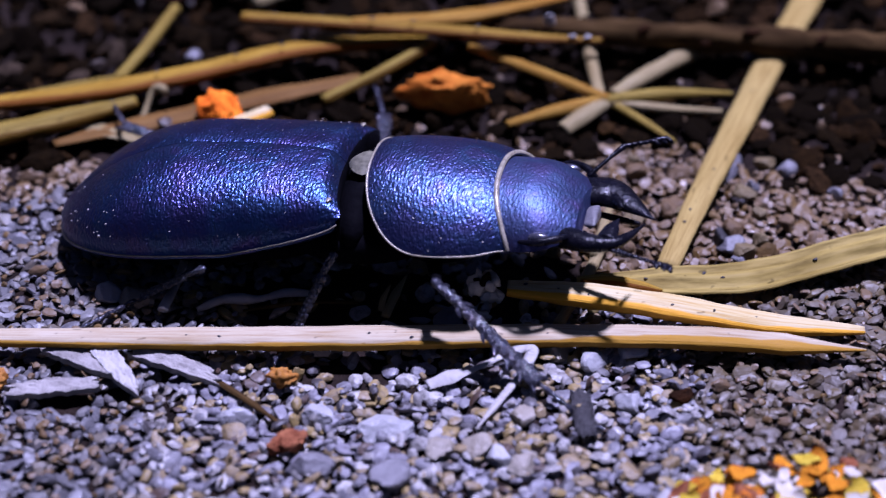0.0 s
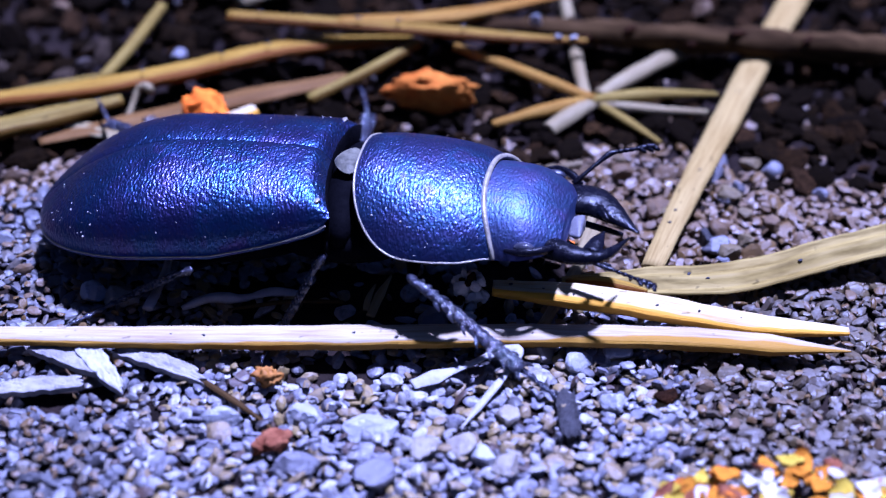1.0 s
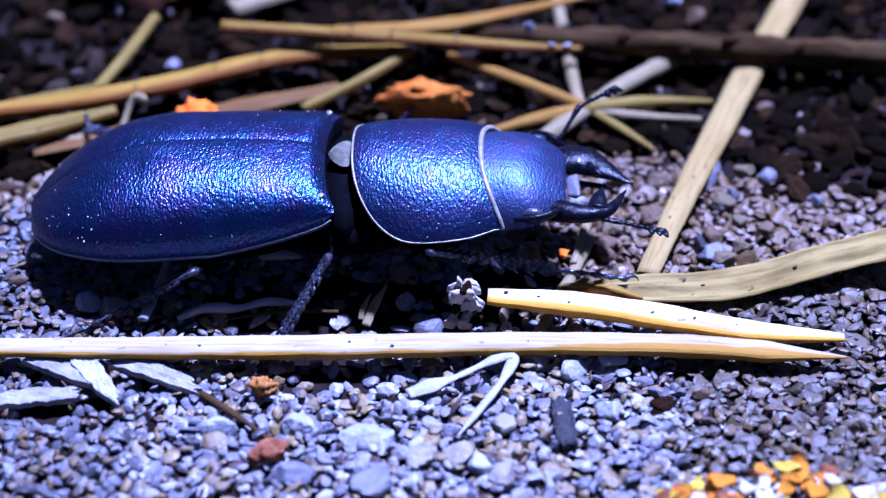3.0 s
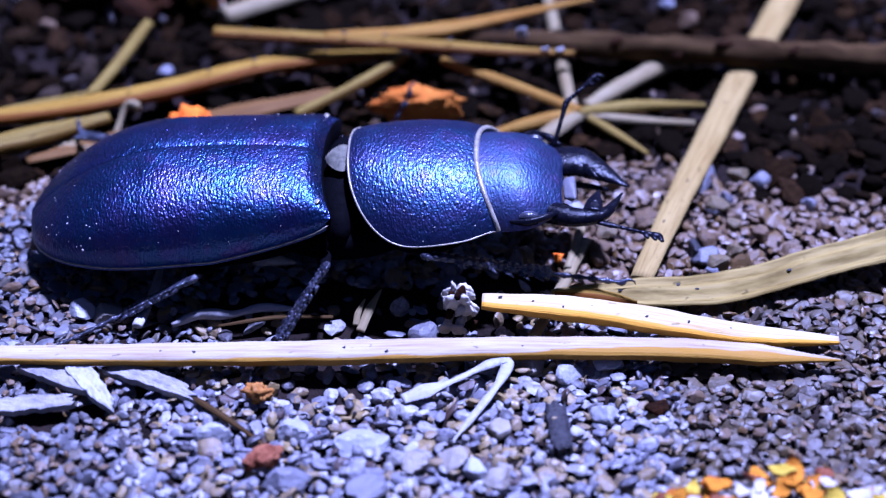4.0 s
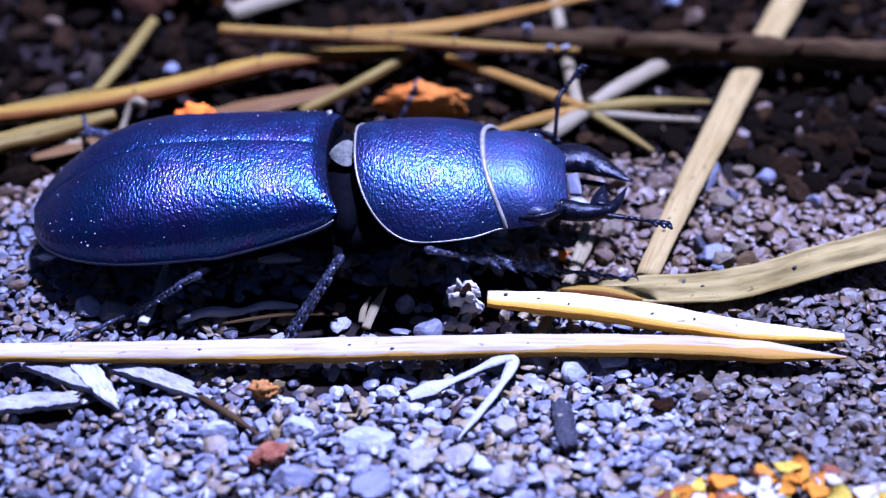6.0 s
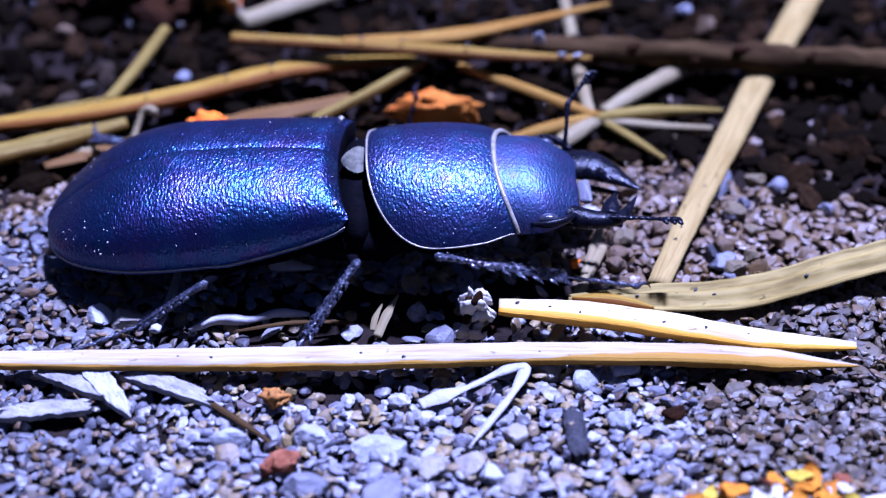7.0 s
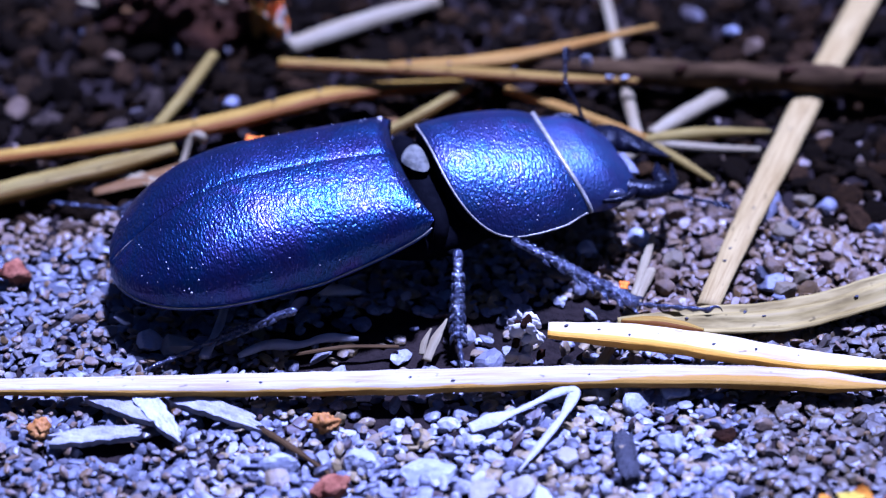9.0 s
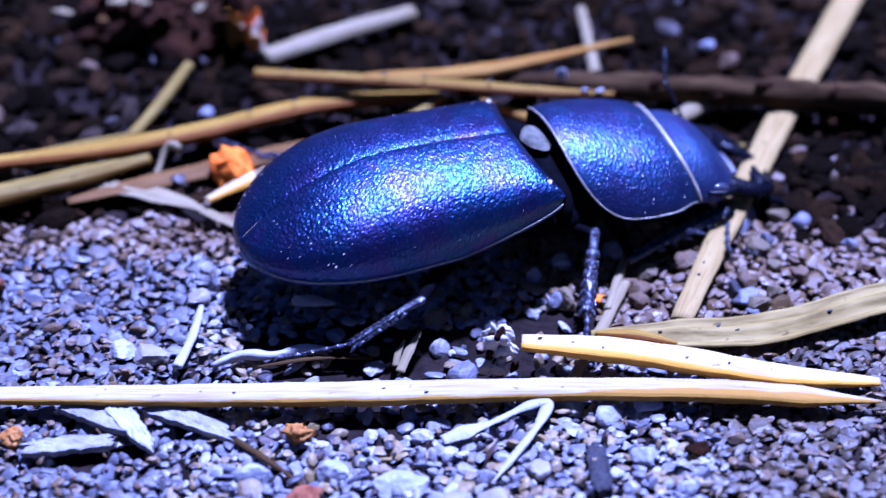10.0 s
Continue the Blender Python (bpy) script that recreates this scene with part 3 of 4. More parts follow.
# a dry flower head: bleached and brown twigs that meet in one place
for k, (pts, rad, mat, words) in enumerate([
        ([(0.2, 13.9, 1.0), (3.6, 11.9, 0.9), (6.9, 9.8, 0.8)], [0.2, 0.26, 0.22], M_RUST, "thin rusty twig"),
        ([(2.0, 8.3, 0.3), (4.4, 9.2, 0.5), (6.9, 9.9, 0.7)], [0.16, 0.3, 0.26], M_RUST, "rusty broken twig end"),
        ([(5.4, 22.8, 0.9), (6.0, 16.7, 0.5), (6.3, 12.5, 0.6), (6.6, 9.6, 0.7)], [0.2, 0.24, 0.25, 0.2], M_GREY, "slender bleached stem"),
        ([(11.2, 14.3, 0.5), (9.1, 12.3, 0.6), (7.2, 10.4, 0.6)], [0.4, 0.38, 0.3], M_GREY, "short bleached stalk"),
        ([(13.0, 10.9, 0.4), (9.8, 10.4, 0.7), (6.6, 9.8, 0.7)], [0.1, 0.3, 0.26], M_OLIVE, "yellowish pointed twig"),
        ([(12.4, 9.5, 0.3), (9.6, 9.6, 0.4), (7.0, 9.8, 0.6)], [0.14, 0.2, 0.24], M_GREY, "bleached thin twig"),
        ([(10.0, 7.1, 0.2), (8.6, 8.4, 0.4), (7.3, 9.5, 0.6)], [0.1, 0.2, 0.2], M_OLIVE, "yellowish spiky twig"),
        ([(4.7, 7.9, 0.3), (5.8, 8.9, 0.5), (6.9, 9.9, 0.6)], [0.34, 0.36, 0.3], M_GREY, "pale split stalk")]):
    straw("star_twig", pts, [1.25 * r for r in rad], mat, words + " in a star of dry twigs", "twig", "star of dry twigs", n=30, flat=0.75, wobble=0.04, seed=30 + k)
straw("rear_straw", [(-18.5, 8.0, 0.3), (-16.4, 7.3, 0.35), (-13.8, 6.3, 0.35), (-12.4, 5.3, 0.35), (-10.9, 4.2, 0.3)], [0.2, 0.55, 0.5, 0.24, 0.26, 0.12], M_GREY, "grey split straw lying on gravel", "straw", n=40, ring=16, flat=0.3, groove=0.3, wobble=0.09, seed=41)
straw("pale_splinter", [(-12.8, 6.0, 0.7), (-11.0, 7.4, 0.8), (-9.4, 8.7, 0.7)], [0.2, 0.42, 0.4], M_AMBER, "short pale splinter of straw", "straw", n=24, flat=0.6, seed=42)
straw("amber_stem", [(5.15, -3.88, 0.6), (7.0, -4.15, 0.6), (8.71, -4.58, 0.6)], [0.12, 0.36, 0.42, 0.3, 0.1], M_UMBER, "short amber stem lying behind a thicker needle", "straw", n=24, flat=0.8, wobble=0.04, seed=49)
straw("under_straw", [(6.7, 0.2, 0.3), (5.4, -3.2, 0.15), (4.1, -6.5, 0.2)], [0.24, 0.3, 0.26], M_GREY, "pale straw passing under an amber needle", "straw", n=30, flat=0.6, wobble=0.05, seed=43)
straw("gravel_straw", [(6.9, 2.8, 0.3), (6.4, 0.6, 0.35), (5.8, -1.8, 0.3)], [0.12, 0.22, 0.18], M_GREY, "thin pale straw among gravel grains", "straw", n=24, flat=0.6, wobble=0.06, seed=44)
straw("bent_fibre", [(-1.5, -10.4, 0.15), (-0.5, -9.95, 0.25), (0.6, -9.5, 0.35), (1.7, -8.9, 0.5), (2.45, -8.55, 0.6), (2.85, -8.6, 0.65), (2.9, -8.95, 0.6), (2.4, -10.1, 0.45), (1.5, -11.6, 0.3), (0.6, -13.1, 0.2)],
      [0.3, 0.34, 0.16, 0.22, 0.26, 0.3, 0.26, 0.2, 0.16, 0.06], M_FIBRE, "sharply bent pale plant fibre on the gravel", "plant fibre", n=90, ring=10, flat=0.35, wobble=0.16, seed=45)
straw("sunken_straw", [(-10.5, -10.1, 0.12), (-8.5, -11.9, 0.12), (-6.6, -13.8, 0.08)], [0.15, 0.14, 0.08], M_TWIG, "thin half-buried brown stem in the gravel", "straw", n=40, flat=0.7, wobble=0.1, seed=46)
straw("gravel_twig", [(-11.6, -5.6, 0.2), (-10.4, -5.0, 0.3), (-9.0, -4.95, 0.25), (-7.8, -4.5, 0.25), (-6.4, -4.5, 0.2)], [0.1, 0.2, 0.28, 0.14, 0.2, 0.1], M_FIBRE, "knotted pale twig on shaded gravel", "twig", n=30, wobble=0.14, seed=47)
straw("bleached_chip", [(-12.4, -1.5, 0.3), (-12.6, -3.6, 0.3), (-13.1, -5.8, 0.3)], [0.12, 0.22, 0.24], M_FIBRE, "narrow bleached wood chip on gravel", "wood chip", n=24, flat=0.5, wobble=0.08, seed=48)


def splint(points, widths, thick, seed):
    """A split chip of wood: ragged edges along the grain, broken square ends, a few ridges."""
    rng = np.random.RandomState(seed)
    n, across = 16, 6
    line = spline(points, n - 1)
    way = np.gradient(line, axis=0)
    way /= np.linalg.norm(way, axis=1)[:, None]
    side = np.cross(way, (0, 0, 1.0))
    side /= np.linalg.norm(side, axis=1)[:, None]
    wide = np.interp(np.linspace(0, 1, n), np.linspace(0, 1, len(widths)), widths)
    ridge = rng.uniform(-0.5, 0.5, across + 1)
    ends = rng.uniform(-0.35, 0.35, (2, across + 1))
    left, right = (1 + 0.13 * rng.uniform(-1, 1, n) for _ in range(2))
    v, uv = [], []
    for level in (1, -1):
        for i in range(n):
            for j in range(across + 1):
                q = 2 * j / across - 1
                p = line[i] + side[i] * wide[i] * q * (left[i] if q < 0 else right[i])
                if i in (0, n - 1):
                    p = p + way[i] * ends[0 if i == 0 else 1][j]
                lift = thick * (0.6 * ridge[j] + 0.25 * rng.uniform(-1, 1)) if level > 0 else -0.3 * thick
                v.append(p + np.array((0, 0, level * thick + lift)))
                uv.append((i * 0.3, j / across))
    m, row = n * (across + 1), across + 1
    f = []
    for i in range(n - 1):
        for j in range(across):
            a = i * row + j
            f += [[a, a + row, a + row + 1, a + 1], [m + a, m + a + 1, m + a + row + 1, m + a + row]]
        a, b = i * row, i * row + across
        f += [[a, m + a, m + a + row, a + row], [b, b + row, m + b + row, m + b]]
    for j in range(across):
        a, b = j, (n - 1) * row + j
        f += [[a, a + 1, m + a + 1, m + a], [b, m + b, m + b + 1, b + 1]]
    return np.array(v), f, uv


for pts, rad, words in (([(-15.7, -8.4, 0.5), (-14.7, -9.7, 0.4), (-13.6, -11.1, 0.25)], [0.36, 0.5, 0.42, 0.2], "pale pointed wood chip"),
                        ([(-17.6, -8.4, 0.35), (-16.0, -9.2, 0.35), (-14.4, -10.0, 0.3)], [0.4, 0.5, 0.5, 0.36], "pale rough wood chip"),
                        ([(-18.9, -11.2, 0.3), (-17.2, -10.95, 0.35), (-15.5, -10.7, 0.3)], [0.3, 0.45, 0.42, 0.34], "grey flat wood chip"),
                        ([(-13.9, -8.5, 0.3), (-12.2, -9.3, 0.3), (-10.4, -10.2, 0.2)], [0.42, 0.48, 0.42, 0.3], "lavender-grey flat wood chip")):
    v, f, uv = splint(pts, rad, 0.13, int(-pts[0][0] * 10))
    tagged(new("wood_chip", mesh_data("wood_chip", v, f, M_FIBRE if pts[0][0] == -15.7 else M_CHIP, False, uv)), words + " on the gravel beside a pine needle", "wood chip", "wood chips")
v, f, uv = splint([(4.9, -11.0, 0.22), (5.0, -12.4, 0.24), (5.1, -13.9, 0.2)], [0.4, 0.42, 0.42], 0.2, 51)
tagged(new("charcoal_stick", mesh_data("charcoal_stick", v, f, M_CHAR, False, uv)), "short black charred stick between gravel grains", "charcoal")


# ---------------------------------------------------------------- pebbles, chips and crumbs
def pebble(name, x, y, z, size, material, label, category="pebble", group="", seed=0, rough=0.04, planes=12, turn=0.0, level=ICO3):
    rng = np.random.RandomState(seed + 100)
    v = stone_shape(level[0], rng, planes, rough) * np.asarray(size)
    ob = new(name, mesh_data(name, v, level[1], material, planes > 20 or rough > 0.1))
    ob.matrix_basis = pose(x * MM, y * MM, z * MM, rng.uniform(-12, 12), rng.uniform(-12, 12), turn)
    return tagged(ob, label, category, group)


for k, (x, y, size, mat, words) in enumerate([
        (-3.0, -13.0, (1.35, 1.0, 0.6), M_STONE, "large flat white"), (-6.0, -12.2, (0.75, 0.95, 0.6), M_STONE, "white oval"), (0.6, -14.1, (0.85, 0.8, 0.6), M_TAN, "rounded tan"),
        (1.5, -14.6, (0.6, 0.6, 0.5), M_STONE, "small white"), (2.5, -15.1, (0.65, 0.9, 0.6), M_TAN, "tan oval"), (-6.2, -15.4, (1.3, 0.8, 0.6), M_SLATE, "flat slate-grey"),
        (-3.0, -15.8, (1.2, 0.8, 0.6), M_SLATE, "dark slate-grey"), (-0.9, -14.1, (0.9, 0.7, 0.5), M_TAN, "tan angular"), (4.0, -8.1, (0.75, 0.75, 0.5), M_TAN, "round tan ringed"),
        (5.6, -8.5, (0.65, 0.9, 0.5), M_STONE, "pale oval"), (7.3, -7.9, (0.65, 0.75, 0.5), M_STONE, "clear pale"), (2.5, -12.2, (0.7, 0.6, 0.5), M_TAN, "tan"),
        (-0.6, -5.8, (0.85, 0.75, 0.55), M_SLATE, "glassy blue-grey"), (6.2, 2.9, (0.75, 0.7, 0.6), M_STONE, "bright white"), (3.9, 2.0, (0.6, 0.55, 0.5), M_STONE, "white"),
        (2.6, 1.2, (0.45, 0.55, 0.45), M_STONE, "small white"), (15.1, 5.2, (0.6, 0.6, 0.5), M_SLATE, "pale bluish"), (12.4, 5.4, (1.5, 0.7, 0.5), M_SLATE, "flat bluish"),
        (-22.9, 9.4, (0.6, 0.6, 0.5), M_EARTH_STONE, "earth-brown"), (-24.3, 14.2, (0.7, 0.9, 0.6), M_EARTH_STONE, "greenish brown"), (-12.7, -0.6, (0.7, 0.6, 0.5), M_TAN, "pale tan"),
        (-15.6, -4.3, (0.8, 0.7, 0.5), M_STONE, "round white"), (-14.4, -4.6, (0.85, 1.0, 0.5), M_TAN, "pinkish tan"), (7.0, -11.2, (0.7, 0.6, 0.5), M_STONE, "white angular"),
        (-9.4, -12.4, (0.95, 0.6, 0.5), M_STONE, "white flat")]):
    pebble("pebble", x, y, -0.02, size, mat, words + " pebble bedded in the gravel", group="pebbles", seed=k, turn=37 * k)
rng = np.random.RandomState(61)
for k in range(34):     # larger stones in the earthy patch behind the broken needle
    mat, words = ((M_BUFF, "tan"), (M_SLATE, "grey"), (M_EARTH_STONE, "earth-brown"), (M_BUFF, "buff"), (M_EARTH_STONE, "rusty brown"))[k % 5]
    r = rng.uniform(0.35, 0.72)
    pebble("pebble", rng.uniform(3.0, 17.5), rng.uniform(-1.8, 6.2), 0.08, (r * 1.1, r * 0.9, r * 0.75), mat, words + " pebble bedded in earthy gravel", group="pebbles in the earthy patch", seed=160 + k, turn=53 * k)
for k, (x, y, size, mat, words) in enumerate([
        (10.7, 14.6, (0.6, 0.45, 0.5), M_STONE, "pale angular"), (12.8, 18.6, (0.7, 0.5, 0.5), M_EARTH_STONE, "brownish"), (-13.5, 13.9, (0.5, 0.45, 0.45), M_SLATE, "bluish"),
        (-19.9, 18.1, (0.6, 0.5, 0.5), M_EARTH_STONE, "brown"), (11.8, 20.2, (0.5, 0.4, 0.4), M_STONE, "small pale")]):
    pebble("litter_pebble", x, y, 0.25, size, mat, words + " pebble lying in the dark litter", "pebble", "pebbles in the litter", seed=140 + k, turn=41 * k)
pebble("dark_pebble", 11.7, -0.2, 0.0, (0.4, 0.9, 0.5), M_CHAR, "dark brown upright pebble beside a straw", seed=61)
pebble("orange_leaf", -0.85, 10.3, 0.9, (3.1, 1.2, 1.3), M_TAWNY, "crumpled bright orange dead leaf fragment", "leaf", seed=63, rough=0.34, planes=24, turn=3, level=ICO4)
pebble("orange_clump", -11.8, 8.5, 0.8, (1.5, 1.15, 1.2), M_ORANGE, "rough bright orange clump of leaf", "leaf", seed=64, rough=0.22, planes=24, level=ICO4)
pebble("red_chip", -7.1, -14.2, 0.2, (0.95, 0.62, 0.42), M_RED, "red-brown crumbling chip of bark on the gravel", "bark chip", seed=65, rough=0.38, planes=14, turn=35, level=ICO4)
pebble("brown_husk", -7.6, -10.1, 0.2, (0.72, 0.6, 0.5), M_HUSK, "curled orange-brown seed husk", "husk", seed=66, rough=0.4, planes=24, level=ICO4)
pebble("yellow_husk", -19.6, -10.3, 0.2, (0.6, 0.75, 0.45), M_HUSK, "crumpled yellow-brown husk on the gravel", "husk", seed=72, rough=0.4, planes=24, level=ICO4)
pebble("red_clump", -22.3, 0.3, 0.3, (0.9, 1.0, 0.6), M_RED, "reddish clump of bark on gravel", "bark chip", seed=67, rough=0.3, planes=24)
pebble("orange_bit", 5.4, -0.8, 0.15, (0.3, 0.4, 0.25), M_ORANGE, "tiny orange leaf bit among grains", "leaf", seed=68, rough=0.3, planes=24)
pebble("brown_chip", 9.2, -11.0, 0.1, (0.6, 0.5, 0.3), M_BARK, "thin brown bark chip on gravel", "bark chip", seed=69, rough=0.25, planes=24)
pebble("white_crumb", 4.2, 14.6, 2.15, (0.35, 0.2, 0.35), M_STONE, "small white crumb resting on a dark twig", "crumb", seed=70)
pebble("clear_flake", -7.45, -1.25, 0.3, (1.1, 0.42, 0.3), M_CREAM, "pale translucent flake on the gravel", "flake", seed=71)


def leaf_scrap(x, y, z, size, lean, material, words, seed):
    """A curled scrap of dry petal or leaf with a ragged edge and some thickness."""
    rng = np.random.RandomState(seed)
    edge = 1 + 0.22 * rng.uniform(-1, 1, 15)
    edge[-1] = edge[0]
    curl = rng.uniform(0.08, 0.3)

    def top(u, v):
        r = u * np.interp(v * 14, range(15), edge)
        a, b = size[0] * r * math.cos(6.2832 * v), size[1] * r * math.sin(6.2832 * v)
        return a, b, curl * (a * a / size[0] - 0.6 * b * b / size[1]) + 0.06 * math.sin(5 * a + 3 * b)
    up, f = sheet(top, 6, 28)
    up = np.array(up)
    v, f = joined([(up + np.array((0, 0, 0.05)), [q[::-1] for q in f]), (up - np.array((0, 0, 0.05)), f)])
    n, row = len(up), 6 * 29
    f += [[row + j, row + j + 1, n + row + j + 1, n + row + j] for j in range(28)]
    ob = tagged(new("leaf_scrap", mesh_data("leaf_scrap", v, f, material)), words + " scrap of dry leaf in a heap on the gravel", "leaf", "heap of leaf scraps")
    ob.matrix_basis = pose(x * MM, y * MM, z * MM, lean[0], lean[1], rng.uniform(0, 360))


rng = np.random.RandomState(77)
SCRAPS = ((M_YELLOW, "yellow"), (M_OCHRE, "orange"), (M_CREAM, "cream-white"), (M_OCHRE, "orange"), (M_YELLOW, "yellow"), (M_TAWNY, "tawny"), (M_CREAM, "cream-white"), (M_RED, "dark red"))
for k in range(140):
    u = rng.uniform(-1, 1)
    x, y = 13.4 + 4.8 * u, -17.6 + (2.2 - 1.2 * abs(u + 0.1)) * rng.uniform(-1, 1)
    r = rng.uniform(0.3, 0.68)
    leaf_scrap(x, y, 0.4 + 0.9 * rng.rand() * (1 - abs(u)), (r, r * rng.uniform(0.5, 0.8)), rng.uniform(-22, 22, 2), *SCRAPS[k % len(SCRAPS)], 300 + k)
pebble("red_bead", 15.7, -15.3, 0.35, (0.55, 0.5, 0.5), M_RED, "dark red rounded crumb beside leaf scraps", "leaf crumb", seed=79, rough=0.12, planes=24)
# the frayed end of the amber needle: pale crumbs stuck to it in a standing tuft
rng = np.random.RandomState(23)
for k in range(30):
    h = rng.uniform(0.2, 2.1)
    r = rng.uniform(0.2, 0.4)
    pebble("fibre_crumb", 0.95 + rng.uniform(-0.75, 0.75) * (1.15 - 0.25 * h), -5.75 + rng.uniform(-0.45, 0.45) + 0.15 * h, h, (r * 1.2, r * 0.55, r), (M_CREAM, M_FIBRE, M_CREAM, M_CREAM, M_BARK)[k % 5],
           "pale crumbly fibre at a needle's broken end", "fibre", "frayed fibres", seed=210 + k, rough=0.3, planes=7, turn=70 * k)


straw("hooked_rootlet", [(-15.5, 8.6, 0.2), (-15.3, 9.3, 0.6), (-15.1, 9.8, 1.0), (-14.8, 9.9, 1.2), (-14.5, 9.8, 1.1), (-14.45, 9.7, 0.85)], [0.16, 0.13, 0.15, 0.18, 0.22, 0.12], M_GREY,
      "small white hooked rootlet standing in the litter", "rootlet", n=40, wobble=0.06, seed=52)
# Dark twig colour puts the beetle's shade into this splinter.
straw("shaded_splinter", [(-9.6, -5.6, 0.15), (-7.0, -5.2, 0.3), (-4.6, -5.0, 0.15)], [0.08, 0.14, 0.1], M_TWIG, "thin splinter on the gravel, coloured dark for the shade on it", "straw", n=24, flat=0.6, wobble=0.1, seed=53)
for pts, rad in (([(-3.4, -5.9, 0.1), (-3.0, -4.9, 0.5), (-2.5, -4.0, 0.9)], [0.2, 0.24, 0.05]), ([(-3.6, -5.5, 0.1), (-3.5, -5.0, 0.4), (-3.2, -4.4, 0.7)], [0.14, 0.16, 0.04])):
    straw("upright_husk", pts, rad, M_GREY, "pale dry husk blade standing up from gravel", "husk", "dry husks", n=20, flat=0.4, wobble=0.05, seed=54)


def bark_piece():
    root = tagged(new("bark_piece"), "dark flaking bark with a rusty broken end, on the litter", "bark")
    root.matrix_basis = pose(-0.0165, 0.0232, 0.0008)
    rng = np.random.RandomState(8)
    v = stone_shape(ICO4[0], rng, 20, 0.4) * np.array((5.7, 3.7, 2.3))
    part("bark", mesh_data("bark", v, ICO4[1], M_BARK, False), root)
    for k in range(44):      # loose scales on its top and near side
        a = rng.uniform(-5.0, 4.6)
        b = rng.uniform(-3.2, 1.0)
        p = np.array((a, b, 2.1 * max(0.1, 1 - (a / 5.9) ** 2 - (b / 4.4) ** 2) ** 0.5))
        d = np.array((rng.uniform(-1, 1), rng.uniform(-0.9, 0.3), rng.uniform(-0.1, 0.7)))
        vv, ff, uv = sweep([p, p + d * 0.4, p + d * rng.uniform(0.7, 1.5)], [0.2, rng.uniform(0.2, 0.5), 0.08], n=6, ring=6, flat=0.3, seed=k)
        part("scale", mesh_data("scale", vv, ff, (M_BARK, M_BARK, M_BROWN, M_BARK, M_RUST, M_GREY)[k % 6], False, uv), root)
    for k in range(18):      # torn rusty shards standing at the broken end
        p = np.array((rng.uniform(3.6, 5.3), rng.uniform(-4.0, -2.2), rng.uniform(-0.3, 0.8)))
        d = np.array((rng.uniform(-0.25, 0.3), rng.uniform(-0.2, 0.4), rng.uniform(0.6, 1.1)))
        vv, ff, uv = sweep([p, p + d * 0.8, p + d * rng.uniform(1.4, 2.6)], [0.25, rng.uniform(0.22, 0.42), 0.1], n=8, ring=8, flat=0.3, seed=90 + k)
        # Every third shard is bright orange, as if sun shone through its rust.
        part("shard", mesh_data("shard", vv, ff, (M_ORANGE, M_RUST, M_BARK)[k % 3], False, uv), root, "rusty torn shard")
    for pts in ([(4.3, -3.6, 1.4), (4.9, -3.9, 0.9), (5.3, -3.8, 0.2), (5.6, -4.0, -0.3)], [(5.3, -3.5, 1.5), (5.2, -3.8, 0.9), (5.5, -3.8, 0.5)]):
        vv, ff, uv = sweep(pts, [0.1, 0.3, 0.34, 0.12], n=14, ring=8, flat=0.3, seed=7)
        part("curl", mesh_data("curl", vv, ff, M_NEEDLE, True, uv), root, "pale curled sliver")


bark_piece()


# ---------------------------------------------------------------- the beetle (its own space: x forward, z up, mm from under the shield)
COLLAR_JOINT = np.array((1.2, 0.0, 4.0))
HEAD_JOINT = np.array((6.9, 0.0, 3.8))


def case_width(u):
    w = 4.0 + 0.75 * math.sin(math.pi * min(1.0, u * 1.25) * 0.62)
    if u > 0.5:
        w *= max(0.0, 1 - ((u - 0.5) / 0.5) ** 2.7) ** 0.5
    return w


def case_point(u, v, side):
    """The wing case's surface: u from its front to its tip, v from the seam to the rim."""
    w = case_width(u)
    crown = 5.72 + 0.2 * math.sin(math.pi * min(1, u * 1.6)) - (3.3 * ((u - 0.5) / 0.5) ** 2.1 if u > 0.5 else 0)
    low = 4.45 - 1.45 * min(1.0, u / 0.4) ** 0.8 - 0.9 * max(0.0, (u - 0.4) / 0.6) ** 1.6
    if u < 0.07:
        crown -= 0.75 * (1 - u / 0.07) ** 2.2 * (crown - low) / 1.3
    a = min(v, 1.0) * math.pi / 2
    y = 0.015 + w * math.sin(a) ** 0.93
    z = low + (crown - low) * max(0.0, math.cos(a)) ** 0.77
    z -= 0.06 * math.exp(-(v / 0.022) ** 2) + 0.05 * math.exp(-((v - 0.82) / 0.05) ** 2)
    x = -0.15 + 0.9 * min(1, v) ** 1.8 * (1 - u) - 13.4 * u
    x -= 0.55 * max(0.0, (min(v, 1) - 0.72) / 0.28) ** 2 * (1 - u) ** 10
    if v > 1:
        y += (v - 1) * (1.4 if v < 1.1 else -3.5) + (0.45 if v > 1.1 else 0)
        z -= (v - 1) * 2.6
    return (x, side * max(0.0, y), z)


